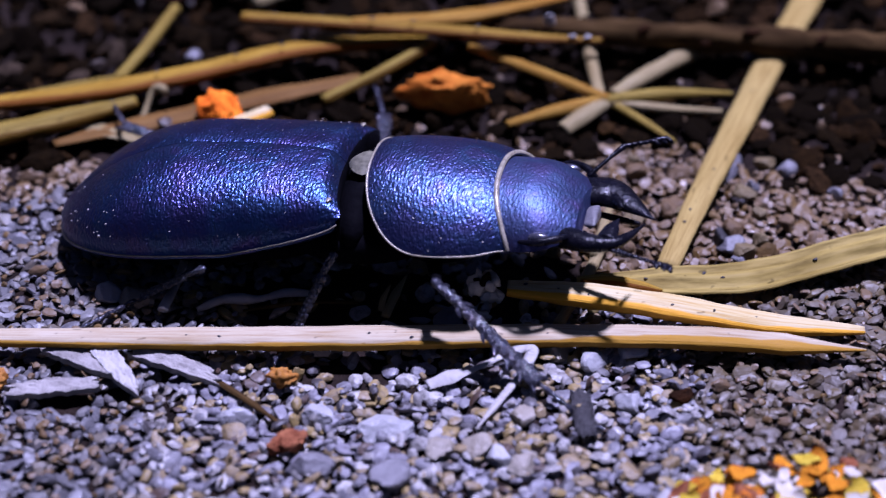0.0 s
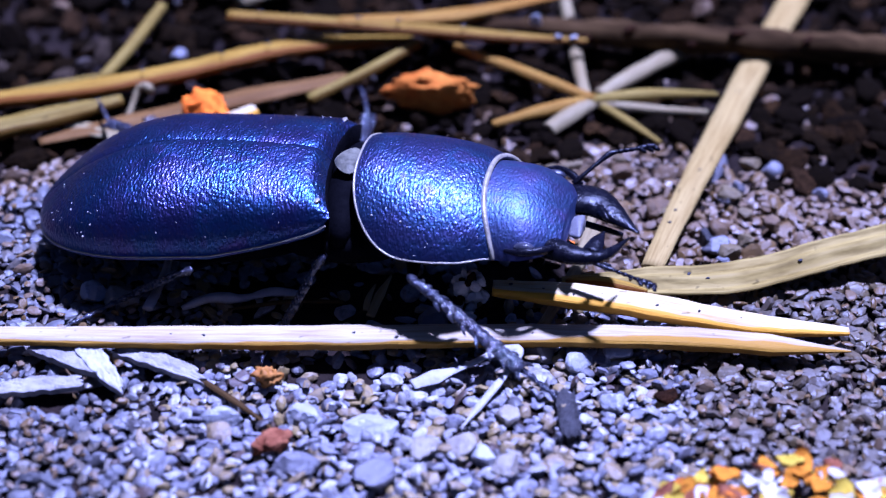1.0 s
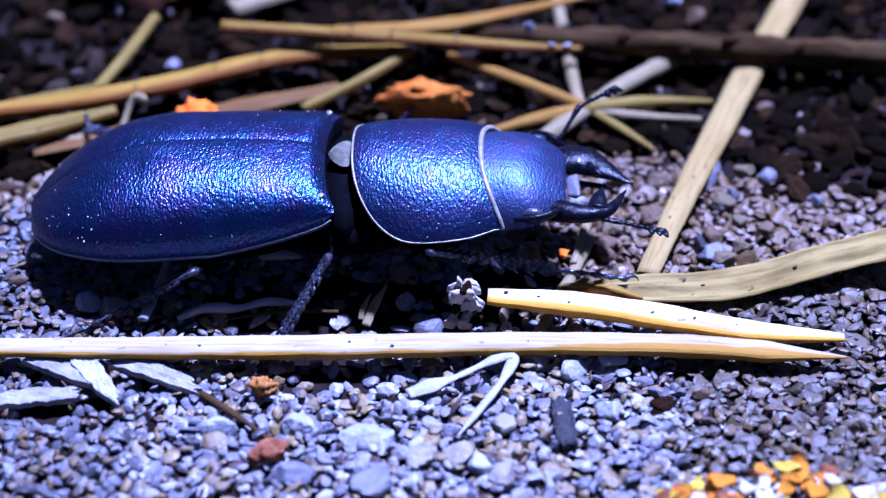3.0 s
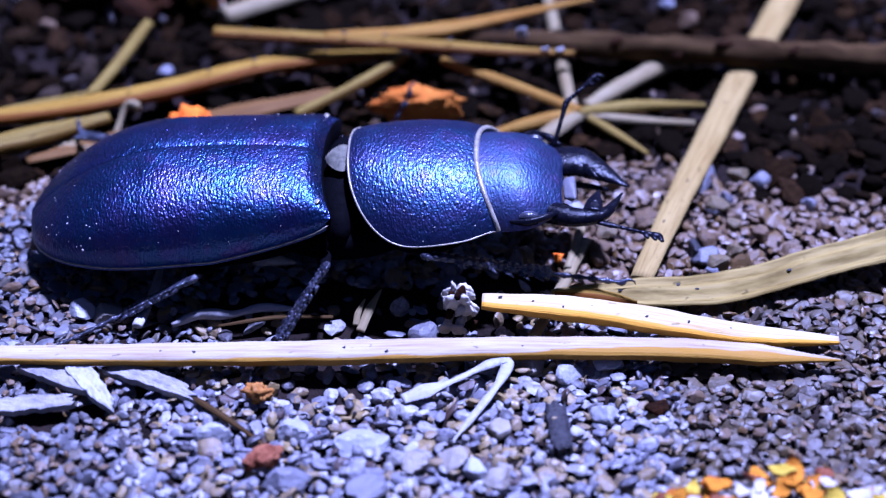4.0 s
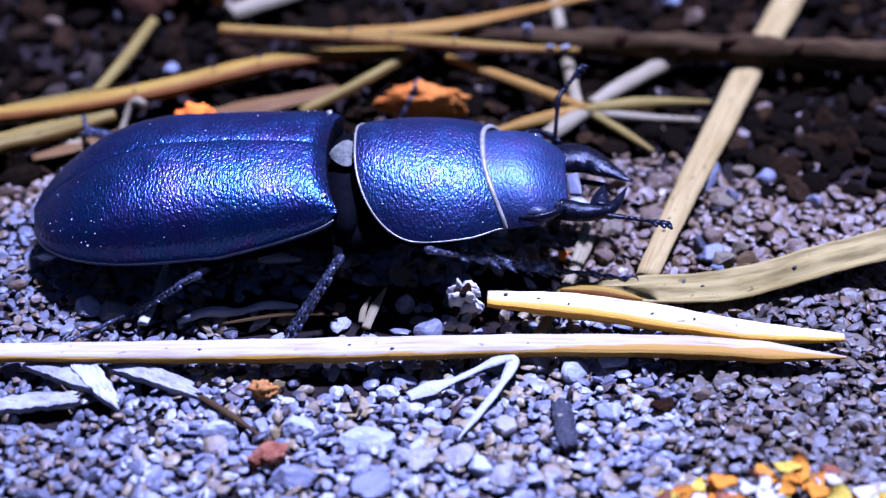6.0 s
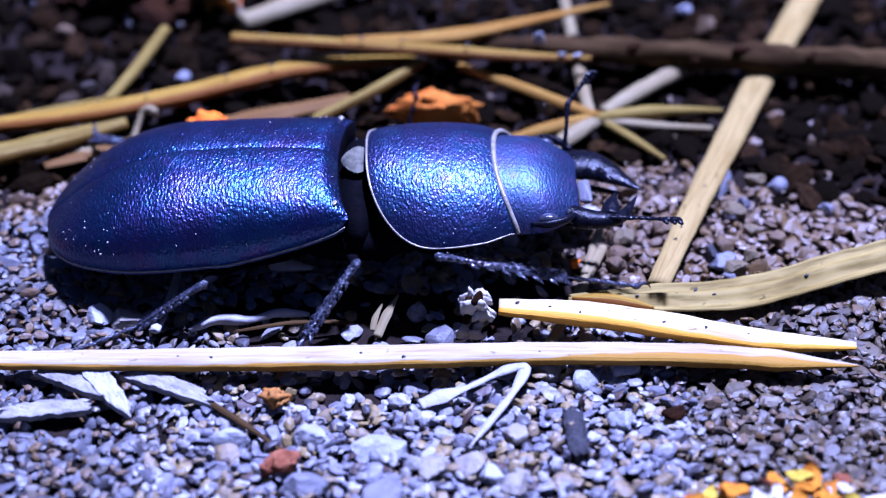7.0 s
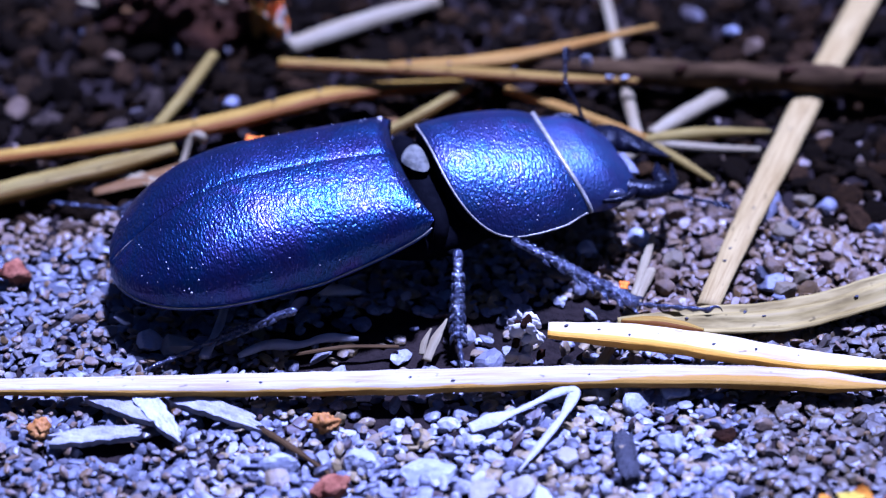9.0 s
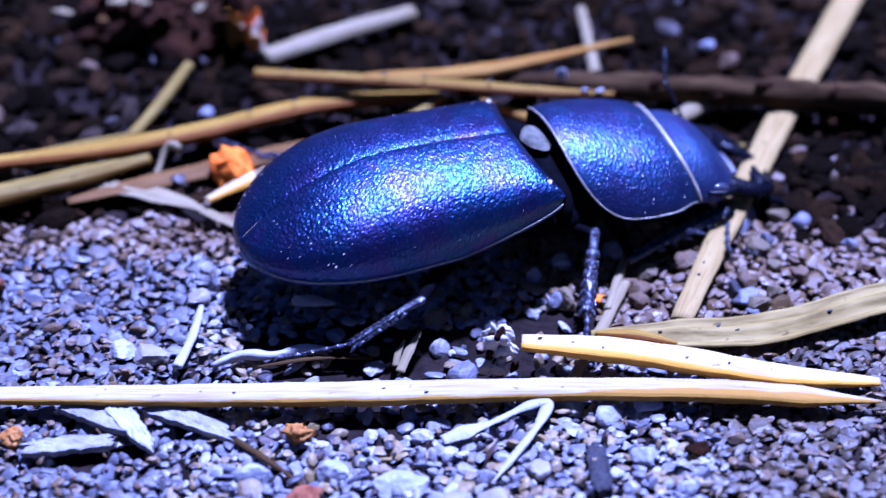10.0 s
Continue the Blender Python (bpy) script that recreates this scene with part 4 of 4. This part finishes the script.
def build_case(root, side):
    pts, faces = sheet(lambda i, j: case_point(max(0.0, (i - 0.02) / 0.98) ** 0.9, j * 1.2, side), 84, 46)
    pts = np.array(pts)
    pts[:47, 2] -= 1.1
    pts[:47, 0] -= 0.12
    faces = [q if side > 0 else q[::-1] for q in faces]
    data = mesh_data("wing_case", pts, faces, M_SHELL)
    data.materials.append(M_MATT)
    for q in range(92):
        data.polygons[q].material_index = 1
    case = part("wing_case", data, root, "black wing case with a blue-violet sheen")
    # The edge bead's gleam is given as a pale-coloured rod.
    rim, f, _ = sweep([case_point(u, 1.06, side) for u in np.linspace(0.0, 0.985, 26)], [0.035, 0.04, 0.04, 0.05], n=70, ring=6)
    part("rim", mesh_data("rim", rim, f, M_RIM), case, "thin rim, coloured pale for its gleam")
    spot = stone_shape(ICO3[0], np.random.RandomState(5), 14) * np.array((0.16, 0.2, 0.12)) + np.array(case_point(0.035, 0.62, side))
    part("shoulder_spot", mesh_data("shoulder_spot", spot, ICO3[1], M_RIM), case, "small pale bead at the shoulder")
    rng = np.random.RandomState(20 + int(side))
    specks = []
    for k in range(46):
        u, v = (rng.uniform(0.02, 0.95), rng.uniform(0.1, 0.97)) if k % 3 else (rng.uniform(0.72, 0.97), rng.uniform(0.5, 1.0))
        r = rng.lognormal(math.log(0.03), 0.35)
        specks.append((stone_shape(ICO2[0], rng, 8) * r + np.array(case_point(u, v, side)), ICO2[1]))
    v, f = joined(specks)
    tagged(part("dust", mesh_data("dust", v, f, M_DUST, False), case, "pale dust specks"), kind="stuff")


def collar_point(u, q):
    back, front = 1.1 + 3.0 * (1 - max(0.0, 1 - abs(q) ** 3.2) ** 0.34), 6.7 + 0.9 * abs(q) ** 2.4
    x = back + (front - back) * u
    width = 4.05 + 0.5 * math.sin(math.pi * min(1, max(0, (x - 1.0) / 6.2)) ** 1.1) - 0.25 * max(0, (x - 6.2))
    crown = 5.85 - 0.55 * u ** 2.2
    z = 3.25 + (crown - 3.25) * max(0.0, 1 - abs(q) ** 2.25) ** 0.78 * (1 - 0.07 * (2 * u - 1) ** 6)
    return np.array((x, q * width, z))


def build_collar(root):
    def q_of(j):
        return math.copysign(1 - (1 - abs(2 * j - 1)) ** 2.2, 2 * j - 1)
    pts, faces = sheet(lambda i, j: collar_point(min(1, max(0, (i - 0.03) / 0.94)), q_of(j)), 40, 64)
    pts = np.array(pts)
    drop = np.array([1 - abs(q_of(j / 64)) ** 6 for j in range(65)])
    pts[:65, 2] -= 0.9 * drop
    pts[-65:, 2] -= 0.7 * drop
    data = mesh_data("pronotum", pts - COLLAR_JOINT, [q[::-1] for q in faces], M_COLLAR)
    data.materials.append(M_MATT)
    for q in range(64):
        data.polygons[q].material_index = data.polygons[len(faces) - 1 - q].material_index = 1
    collar = part("pronotum", data, root, "black pronotum with a violet-blue sheen")
    qs = [math.copysign(1 - (1 - abs(s)) ** 2.4, s) for s in np.linspace(-1, 1, 41)]
    for name, line, words in (("back_rim", [collar_point(0, q) for q in qs], "back rim, coloured pale golden for its gleam"), ("front_rim", [collar_point(1, q) for q in qs], "golden-haired front rim, coloured pale for its gleam"),
                              ("side_rim", [collar_point(u, -1) for u in np.linspace(0, 1, 9)], "thin side rim, coloured pale for its gleam"), ("side_rim", [collar_point(u, 1) for u in np.linspace(0, 1, 9)], "thin side rim, coloured pale for its gleam")):
        r = 0.125 if name == "front_rim" else 0.055 if name == "back_rim" else 0.04
        v, f, _ = sweep(np.array(line) - COLLAR_JOINT, [r * 0.7, r, r, r * 0.7], n=70, ring=8)
        part(name, mesh_data(name, v, f, M_RIM), collar, words)
    rng = np.random.RandomState(31)
    specks = []
    for _ in range(34):
        p = collar_point(rng.uniform(0.05, 0.95), -rng.uniform(0.2, 1) ** 0.6)
        specks.append((stone_shape(ICO2[0], rng, 8) * rng.lognormal(math.log(0.028), 0.4) + p - COLLAR_JOINT, ICO2[1]))
    v, f = joined(specks)
    tagged(part("dust", mesh_data("dust", v, f, M_DUST, False), collar, "pale dust specks"), kind="stuff")
    return collar


def head_point(u, q):
    x = 6.0 + 4.3 * u + 0.1 * abs(q)
    width = 3.35 + 0.12 * math.sin(math.pi * u * 1.4) - 1.0 * max(0, (u - 0.62) / 0.38) ** 1.5
    crown = 5.15 - 0.45 * u - 1.1 * max(0, (u - 0.45) / 0.55) ** 1.9
    return np.array((x, q * width, 3.0 + (crown - 3.0) * max(0.0, 1 - abs(q) ** 2.5) ** 0.7))


def build_head(root):
    pts, faces = sheet(lambda i, j: head_point(min(1, i / 0.95), math.copysign(1 - (1 - abs(2 * j - 1)) ** 1.35, 2 * j - 1)), 30, 44)
    pts = np.array(pts)
    pts[-45:, 2] -= 0.9
    v, f = joined([(pts, [q[::-1] for q in faces]), (ICO4[0] * np.array((2.3, 2.9, 1.15)) + np.array((8.0, 0, 3.0)), ICO4[1])])
    head = part("head", mesh_data("head", v - HEAD_JOINT, f, M_HEAD), root, "black head with a dull blue sheen")
    for side in (-1, 1):
        eye = ICO3[0] * np.array((0.5, 0.3, 0.3)) + np.array((8.95, side * 3.02, 3.42)) - HEAD_JOINT
        part("eye", mesh_data("eye", eye, ICO3[1], M_EYE), head, "small glossy eye")
        ridge, rf, _ = sweep([(8.2, side * 3.35, 3.45), (8.95, side * 3.5, 3.5), (9.7, side * 3.15, 3.45), (10.2, side * 2.6, 3.3)], [0.1, 0.17, 0.2, 0.12], n=16, ring=8, wobble=0.08)
        part("cheek_ridge", mesh_data("cheek_ridge", ridge - HEAD_JOINT, rf, M_BLACK), head)
        if side > 0:
            jaw = sweep([(9.7, 1.75, 3.05), (10.9, 1.75, 3.0), (12.0, 1.05, 2.85), (13.3, 0.1, 2.6)], [1.0, 0.98, 0.6, 0.03], n=28, ring=16, flat=0.5)
            tooth = sweep([(11.3, 1.2, 3.0), (11.7, 0.6, 3.05), (11.9, 0.25, 3.1)], [0.3, 0.2, 0.03], n=10, ring=8)
        else:
            jaw = sweep([(9.7, -2.1, 3.05), (11.0, -2.6, 3.0), (12.2, -2.2, 2.85), (13.0, -0.45, 2.7)], [0.62, 0.5, 0.34, 0.03], n=28, ring=16, flat=0.75)
            tooth = sweep([(11.7, -2.4, 3.0), (11.8, -1.6, 3.1), (12.0, -0.85, 3.2)], [0.5, 0.36, 0.03], n=12, ring=8, flat=0.6)
        v, f = joined([jaw[:2], tooth[:2]])
        part("mandible", mesh_data("mandible", v - HEAD_JOINT, f, M_BLACK), head, "glossy black curved mandible")
        palp = sweep([(10.3, side * 0.9, 2.5), (11.4, side * 1.2, 2.0), (12.3, side * 1.3, 1.7)], [0.14, 0.16, 0.1], n=14, ring=8)
        part("palp", mesh_data("palp", palp[0] - HEAD_JOINT, palp[1], M_BLACK), head)
    lip = stone_shape(ICO3[0], np.random.RandomState(3), 14) * np.array((0.42, 1.3, 0.3)) + np.array((10.7, -0.35, 2.95)) - HEAD_JOINT
    part("lip", mesh_data("lip", lip, ICO3[1], M_SLATE), head, "greyish upper lip")
    return head


def feeler_mesh(bend, size):
    """An elbowed feeler along +x with a leafed club."""
    a, b = math.cos(radians(bend)), math.sin(radians(bend))
    line = [(0, 0, 0), (0.8, 0, 0.06), (1.6, 0, 0.06), (2.4, 0, 0)] + [(2.5 + q * a, q * b, 0) for q in np.linspace(0.2, 2.2, 15)]
    beads = [0.13, 0.095, 0.095, 0.15] + [0.085 if k % 2 else 0.12 for k in range(9)] + [0.11, 0.16, 0.14, 0.18, 0.15, 0.16]
    pieces = [sweep(line, beads, n=90, ring=8, flat=0.7)[:2]]
    for q in (1.5, 1.85, 2.15):      # leaves of the club, all to one side
        x, y = 2.5 + q * a, q * b
        pieces.append(sweep([(x, y, 0), (x + 0.2 * b + 0.1, y - 0.2 * a, 0.02), (x + 0.3 * b + 0.22, y - 0.36 * a, 0)], [0.15, 0.13, 0.07], n=8, ring=8, flat=0.6)[:2])
    v, f = joined(pieces)
    return mesh_data("antenna", v * np.array((size, 1, 1)), f, M_BLACK)


def limb_meshes(tibia, tarsus, fore):
    """Thigh, shin and foot of a leg, each along +x from its near joint."""
    thigh = sweep([(0, 0, 0), (1.2, 0, 0.1), (3.0, 0, 0.05), (4.6, 0, 0)], [0.2, 0.3, 0.55, 0.5], n=20, ring=12, flat=0.7)[:2]
    wide = 0.37 if fore else 0.25
    shin = [sweep([(0, 0, 0), (tibia * 0.3, 0, 0.05), (tibia * 0.7, 0, 0), (tibia, 0, 0)], [0.26, wide * 0.75, wide, wide * 1.15], n=24, ring=12, flat=0.6, wobble=0.05)[:2]]
    shin.append((ICO3[0] * np.array((0.3, 0.24, 0.2)), ICO3[1]))
    for k in range(7):      # teeth on both edges, spurs at the end
        s = tibia * (0.25 + 0.75 * k / 6)
        r = wide * (0.75 + 0.35 * s / tibia)
        for side in (-1, 1):
            d = (0.42 if fore else 0.17) * (1 if side < 0 else 0.6) * (0.6 + 0.4 * math.sin(5.3 * k + side))
            shin.append(sweep([(s - 0.1, side * r * 0.8, 0), (s + 0.08, side * (r + d * 0.5), 0), (s + 0.28, side * (r + d), -0.04)], [0.12, 0.09, 0.02], n=5, ring=6)[:2])
    for k in range(15):      # two rows of knobs along the top
        s = tibia * (0.06 + 0.9 * k / 14)
        for side in (-1, 1):
            shin.append((ICO2[0] * np.array((0.12, 0.07, 0.07)) + np.array((s, side * wide * 0.5, wide * (0.42 + 0.12 * s / tibia))), ICO2[1]))
    line = [(tarsus * k / 10, 0, 0.02 * (k % 2)) for k in range(11)] + [(tarsus + 0.25, 0.1, 0.12), (tarsus + 0.5, 0.16, 0.06), (tarsus + 0.62, 0.18, -0.15)]
    beads = [0.07 if k % 2 else 0.15 for k in range(11)] + [0.08, 0.05, 0.015]
    foot = sweep(line, beads, n=52, ring=8)[:2]
    out = []
    for name, (v, f) in (("leg", thigh), ("shin", joined(shin)), ("foot", foot)):
        out.append(mesh_data(name, v, f, M_MATT if name == "leg" else M_LEG))
    return out


def build_beetle():
    root = tagged(new("stag_beetle"), "black stag beetle with a blue-violet sheen, walking on gravel", "beetle")
    for side in (-1, 1):
        build_case(root, side)
    belly = [(ICO4[0] * np.array((6.5, 4.1, 1.45)) + np.array((-5.9, 0, 2.45)), ICO4[1]), (ICO4[0] * np.array((4.3, 3.9, 1.5)) + np.array((0.6, 0, 2.7)), ICO4[1])]
    v, f = joined(belly)
    part("belly", mesh_data("belly", v, f, M_MATT), root, "glossy black underside")
    v = ICO4[0] * np.array((3.0, 3.9, 1.35)) + np.array((4.3, 0, 2.9))
    part("chest", mesh_data("chest", v, ICO4[1], M_MATT), root)
    v = ICO3[0] * np.array((1.15, 3.9, 1.55)) + np.array((0.6, 0, 3.3))
    part("waist", mesh_data("waist", v, ICO3[1], M_MATT), root)
    v, f = sheet(lambda a, b: (0.5 + 0.6 * a * math.cos(6.2832 * b), 1.3 * a * math.sin(6.2832 * b) * (0.78 + 0.3 * math.cos(6.2832 * b)), 5.34 - 0.25 * a ** 4), 8, 28)
    part("shield", mesh_data("shield", v, f, M_SCUT), root, "small grey shield between the wing cases")
    collar, head = build_collar(root), build_head(root)
    feelers = [part("antenna", feeler_mesh(*b), head, "thin elbowed antenna with a small club") for b in ((-8, 1.0), (-28, 0.88))]
    legs = []
    for fore, tibia, tarsus in ((False, 3.5, 3.0), (False, 3.8, 2.2), (True, 6.0, 3.2), (False, 3.8, 3.4), (False, 4.6, 3.0)):
        thigh, shin, foot = limb_meshes(tibia, tarsus, fore)
        leg = part("leg", thigh, root)
        legs.append((leg, part("shin", shin, leg, "toothed shin" if fore else ""), part("foot", foot, leg), tibia))
    return root, collar, head, feelers, legs


BEETLE, COLLAR, HEAD, FEELERS, LEGS = build_beetle()

# ---------------------------------------------------------------- what moves
# for each leg: hip in the beetle's space; knees: seconds and place there; feet: seconds, ankle and toe on the ground
LEG_ROWS = [
    ((-3.0, -1.6, 2.0), [(0, -5.8, -4.9, 2.2), (5.5, -5.7, -5.3, 2.3), (9.2, -6.6, -5.6, 2.3), (9.4, -5.5, -6.0, 2.3), (10, -7.2, -5.7, 1.7)],
     [(0, -13.6, -4.8, 0.5, -15.9, -6.3, 0.1), (9.2, -13.0, -5.1, 0.5, -15.4, -6.3, 0.1), (9.4, -8.5, -5.2, 1.0, -11.5, -6.2, 0.6), (9.6, -6.1, -5.1, 0.5, -9.3, -5.2, 0.1), (10, -6.1, -5.1, 0.5, -9.3, -5.2, 0.1)]),
    ((-0.2, -1.5, 2.0), [(0, -0.1, -4.1, 2.7), (4.5, 0.1, -5.2, 2.8), (7.5, 0.7, -4.6, 2.7), (8.2, 1.2, -4.1, 2.6), (8.6, 1.7, -4.1, 2.6), (9.4, 0.9, -4.3, 2.6), (9.6, 1.8, -4.4, 2.7), (10, 1.7, -4.6, 2.7)],
     [(0, -7.0, -6.6, 0.5, -7.6, -7.8, 0.1), (7.0, -6.4, -6.3, 0.5, -7.2, -7.4, 0.1), (7.4, -5.0, -5.6, 0.7, -5.2, -6.4, 0.3), (7.6, -4.8, -5.6, 0.5, -5.1, -6.6, 0.1), (8.2, -3.9, -5.2, 0.5, -4.1, -6.4, 0.1),
      (8.5, -2.0, -5.2, 0.5, -1.8, -6.4, 0.1), (9.45, -2.0, -5.1, 0.5, -1.8, -6.3, 0.1), (9.65, 4.0, -3.0, 0.9, 4.0, -4.0, 0.6), (9.8, 4.8, -2.9, 0.5, 4.8, -3.9, 0.1), (10, 4.8, -2.9, 0.5, 4.8, -3.9, 0.1)]),
    ((3.6, -1.2, 2.2), [(0, 4.7, -5.3, 2.4), (1, 4.0, -5.0, 2.4), (2, 2.6, -4.6, 2.8), (2.5, 2.9, -4.1, 2.9), (3, 4.5, -4.6, 3.0), (7, 4.3, -4.8, 3.1), (8.6, 3.8, -4.7, 3.1), (9.1, 3.9, -4.7, 3.1), (9.4, 4.2, -4.2, 2.3), (9.6, 4.0, -4.1, 1.3), (10, 3.75, -4.7, 0.9)],
     [(0, 3.0, -10.5, 0.6, 5.2, -12.6, 0.1), (1.5, 3.2, -9.6, 0.6, 5.3, -11.6, 0.1), (1.75, 3.2, -8.0, 1.8, 6.2, -8.5, 1.5), (2, 3.0, -6.5, 1.6, 5.8, -7.0, 1.4), (2.5, 4.1, -3.4, 1.8, 7.3, -3.2, 1.6), (2.8, 5.4, -2.9, 0.8, 8.6, -3.7, 0.9),
      (9.1, 5.7, -2.7, 0.7, 8.8, -3.5, 0.9), (9.25, 6.2, -1.0, 1.6, 9.0, -1.0, 1.6), (9.4, 8.6, 2.4, 1.8, 11.5, 3.4, 1.5), (9.6, 9.6, 3.6, 0.8, 11.6, 3.5, 0.8), (10, 9.8, 3.7, 0.7, 11.5, 3.1, 0.8)]),
    ((-3.0, 1.6, 2.0), [(0, -9.0, 5.0, 2.6), (10, -9.0, 5.0, 2.6)],
     [(0, -16.6, 7.0, 1.2, -17.9, 11.9, 0.3), (7.0, -16.8, 7.4, 1.2, -17.9, 11.9, 0.3), (7.4, -17.4, 5.4, 1.2, -20.0, 7.5, 0.6), (7.8, -18.4, 4.2, 0.5, -21.6, 5.7, 0.3), (9.3, -18.4, 4.2, 0.5, -21.6, 5.7, 0.3),
      (9.5, -13.0, 7.0, 1.2, -15.5, 9.5, 0.9), (9.7, -11.0, 9.5, 0.8, -13.0, 11.5, 0.5), (10, -11.0, 9.5, 0.8, -13.0, 11.5, 0.5)]),
    ((-0.2, 1.5, 2.0), [(0, 0.2, 5.0, 2.8), (10, 0.2, 5.0, 2.8)],
     [(0, -3.9, 8.6, 0.9, -4.4, 11.6, 0.3), (2.2, -3.9, 8.6, 0.9, -4.4, 11.6, 0.3), (2.6, -3.9, 7.6, 0.9, -3.0, 9.0, 0.5), (3.0, -3.4, 7.4, 0.5, -2.4, 8.8, 0.2), (8.0, -3.4, 7.4, 0.5, -2.4, 8.8, 0.2), (9.4, -1.0, 9.5, 0.7, 1.0, 10.5, 0.3), (9.7, 3.5, 10.6, 0.9, 5.0, 11.6, 0.5), (10, 4.4, 11.0, 0.8, 6.0, 12.0, 0.5)]),
]
# the far antenna: seconds and the way it points, in the head's space
FEELER_WAYS = [(0, 0.62, 0.72, 0.3), (1, 0.62, 0.7, 0.35), (2, 0.5, 0.75, 0.42), (3, 0.5, 0.72, 0.45), (4.5, 0.18, 0.75, 0.62), (7, 0.12, 0.75, 0.65), (7.5, -0.1, 0.78, 0.62), (8.5, -0.2, 0.78, 0.6), (10, -0.25, 0.8, 0.6)]
STEPS = sorted({0, 0.5, 1, 1.25, 1.5, 1.6, 1.75, 1.85, 2, 2.25, 2.5, 2.8, 3, 4, 4.5, 5.5, 6.5, 7, 7.25, 7.5, 7.8, 8.2, 8.5, 8.6, 9, 9.1, 9.2, 9.25, 9.3, 9.4, 9.5, 9.6, 9.7, 9.8, 9.9, 10})


def blend(rows, t):
    rows = np.asarray(rows, float)
    return np.array([np.interp(t, rows[:, 0], rows[:, k]) for k in range(1, rows.shape[1])])


def aimed(at, to, up=(0, 0, 1)):
    """A pose at a point, its x axis towards another, its z near up; metres."""
    x = (Vector(to) - Vector(at)).normalized()
    y = Vector(up).cross(x).normalized()
    z = x.cross(y)
    m = Matrix((x, y, z)).transposed().to_4x4()
    m.translation = Vector(at)
    return m


def beetle_pose(t):
    x, y, z, yaw, pitch, roll, cy, cp, hy, hp = blend(BODY_ROWS, t)
    body = pose(x * MM, y * MM, z * MM, roll, pitch, yaw)
    collar = pose(*(COLLAR_JOINT * MM), 0, cp, cy)
    head = collar @ pose(*((HEAD_JOINT - COLLAR_JOINT) * MM), 0, hp, hy)
    return body, collar, head


def motions():
    poses = {t: beetle_pose(t) for t in STEPS}
    walk(BEETLE, [(t, poses[t][0]) for t in STEPS])
    walk(COLLAR, [(t, poses[t][1]) for t in STEPS])
    walk(HEAD, [(t, poses[t][2]) for t in STEPS])
    root = (Vector((10.1, -2.5, 3.0)) - Vector(HEAD_JOINT)) * MM
    walk(FEELERS[0], [(t, aimed(root, (Vector((15.5, -3.2, z)) - Vector(HEAD_JOINT)) * MM)) for t, z in ((0, 2.2), (5.5, 2.2), (7, 3.4), (7.5, 2.6), (8.5, 1.8), (10, 1.8))])
    base = (Vector((9.9, 2.5, 3.4)) - Vector(HEAD_JOINT)) * MM
    walk(FEELERS[1], [(t, aimed(base, base + Vector(blend(FEELER_WAYS, t)), (0.3, -0.5, 0.8))) for t in STEPS])
    for (leg, shin, foot, tibia), (hip, knees, feet) in zip(LEGS, LEG_ROWS):
        rows = [], [], []
        for t in STEPS:
            inv = poses[t][0].inverted()
            knee = Vector(blend(knees, t)) * MM
            f = blend(feet, t) * MM
            ankle, toe = inv @ Vector(f[:3]), inv @ Vector(f[3:])
            thigh = aimed(knee, Vector(hip) * MM)
            lower = aimed(knee, ankle)
            end = lower @ Vector((tibia * MM, 0, 0))
            rows[0].append((t, thigh))
            rows[1].append((t, thigh.inverted() @ lower))
            rows[2].append((t, thigh.inverted() @ aimed(end, toe)))
        for ob, r in zip((leg, shin, foot), rows):
            walk(ob, r)


motions()
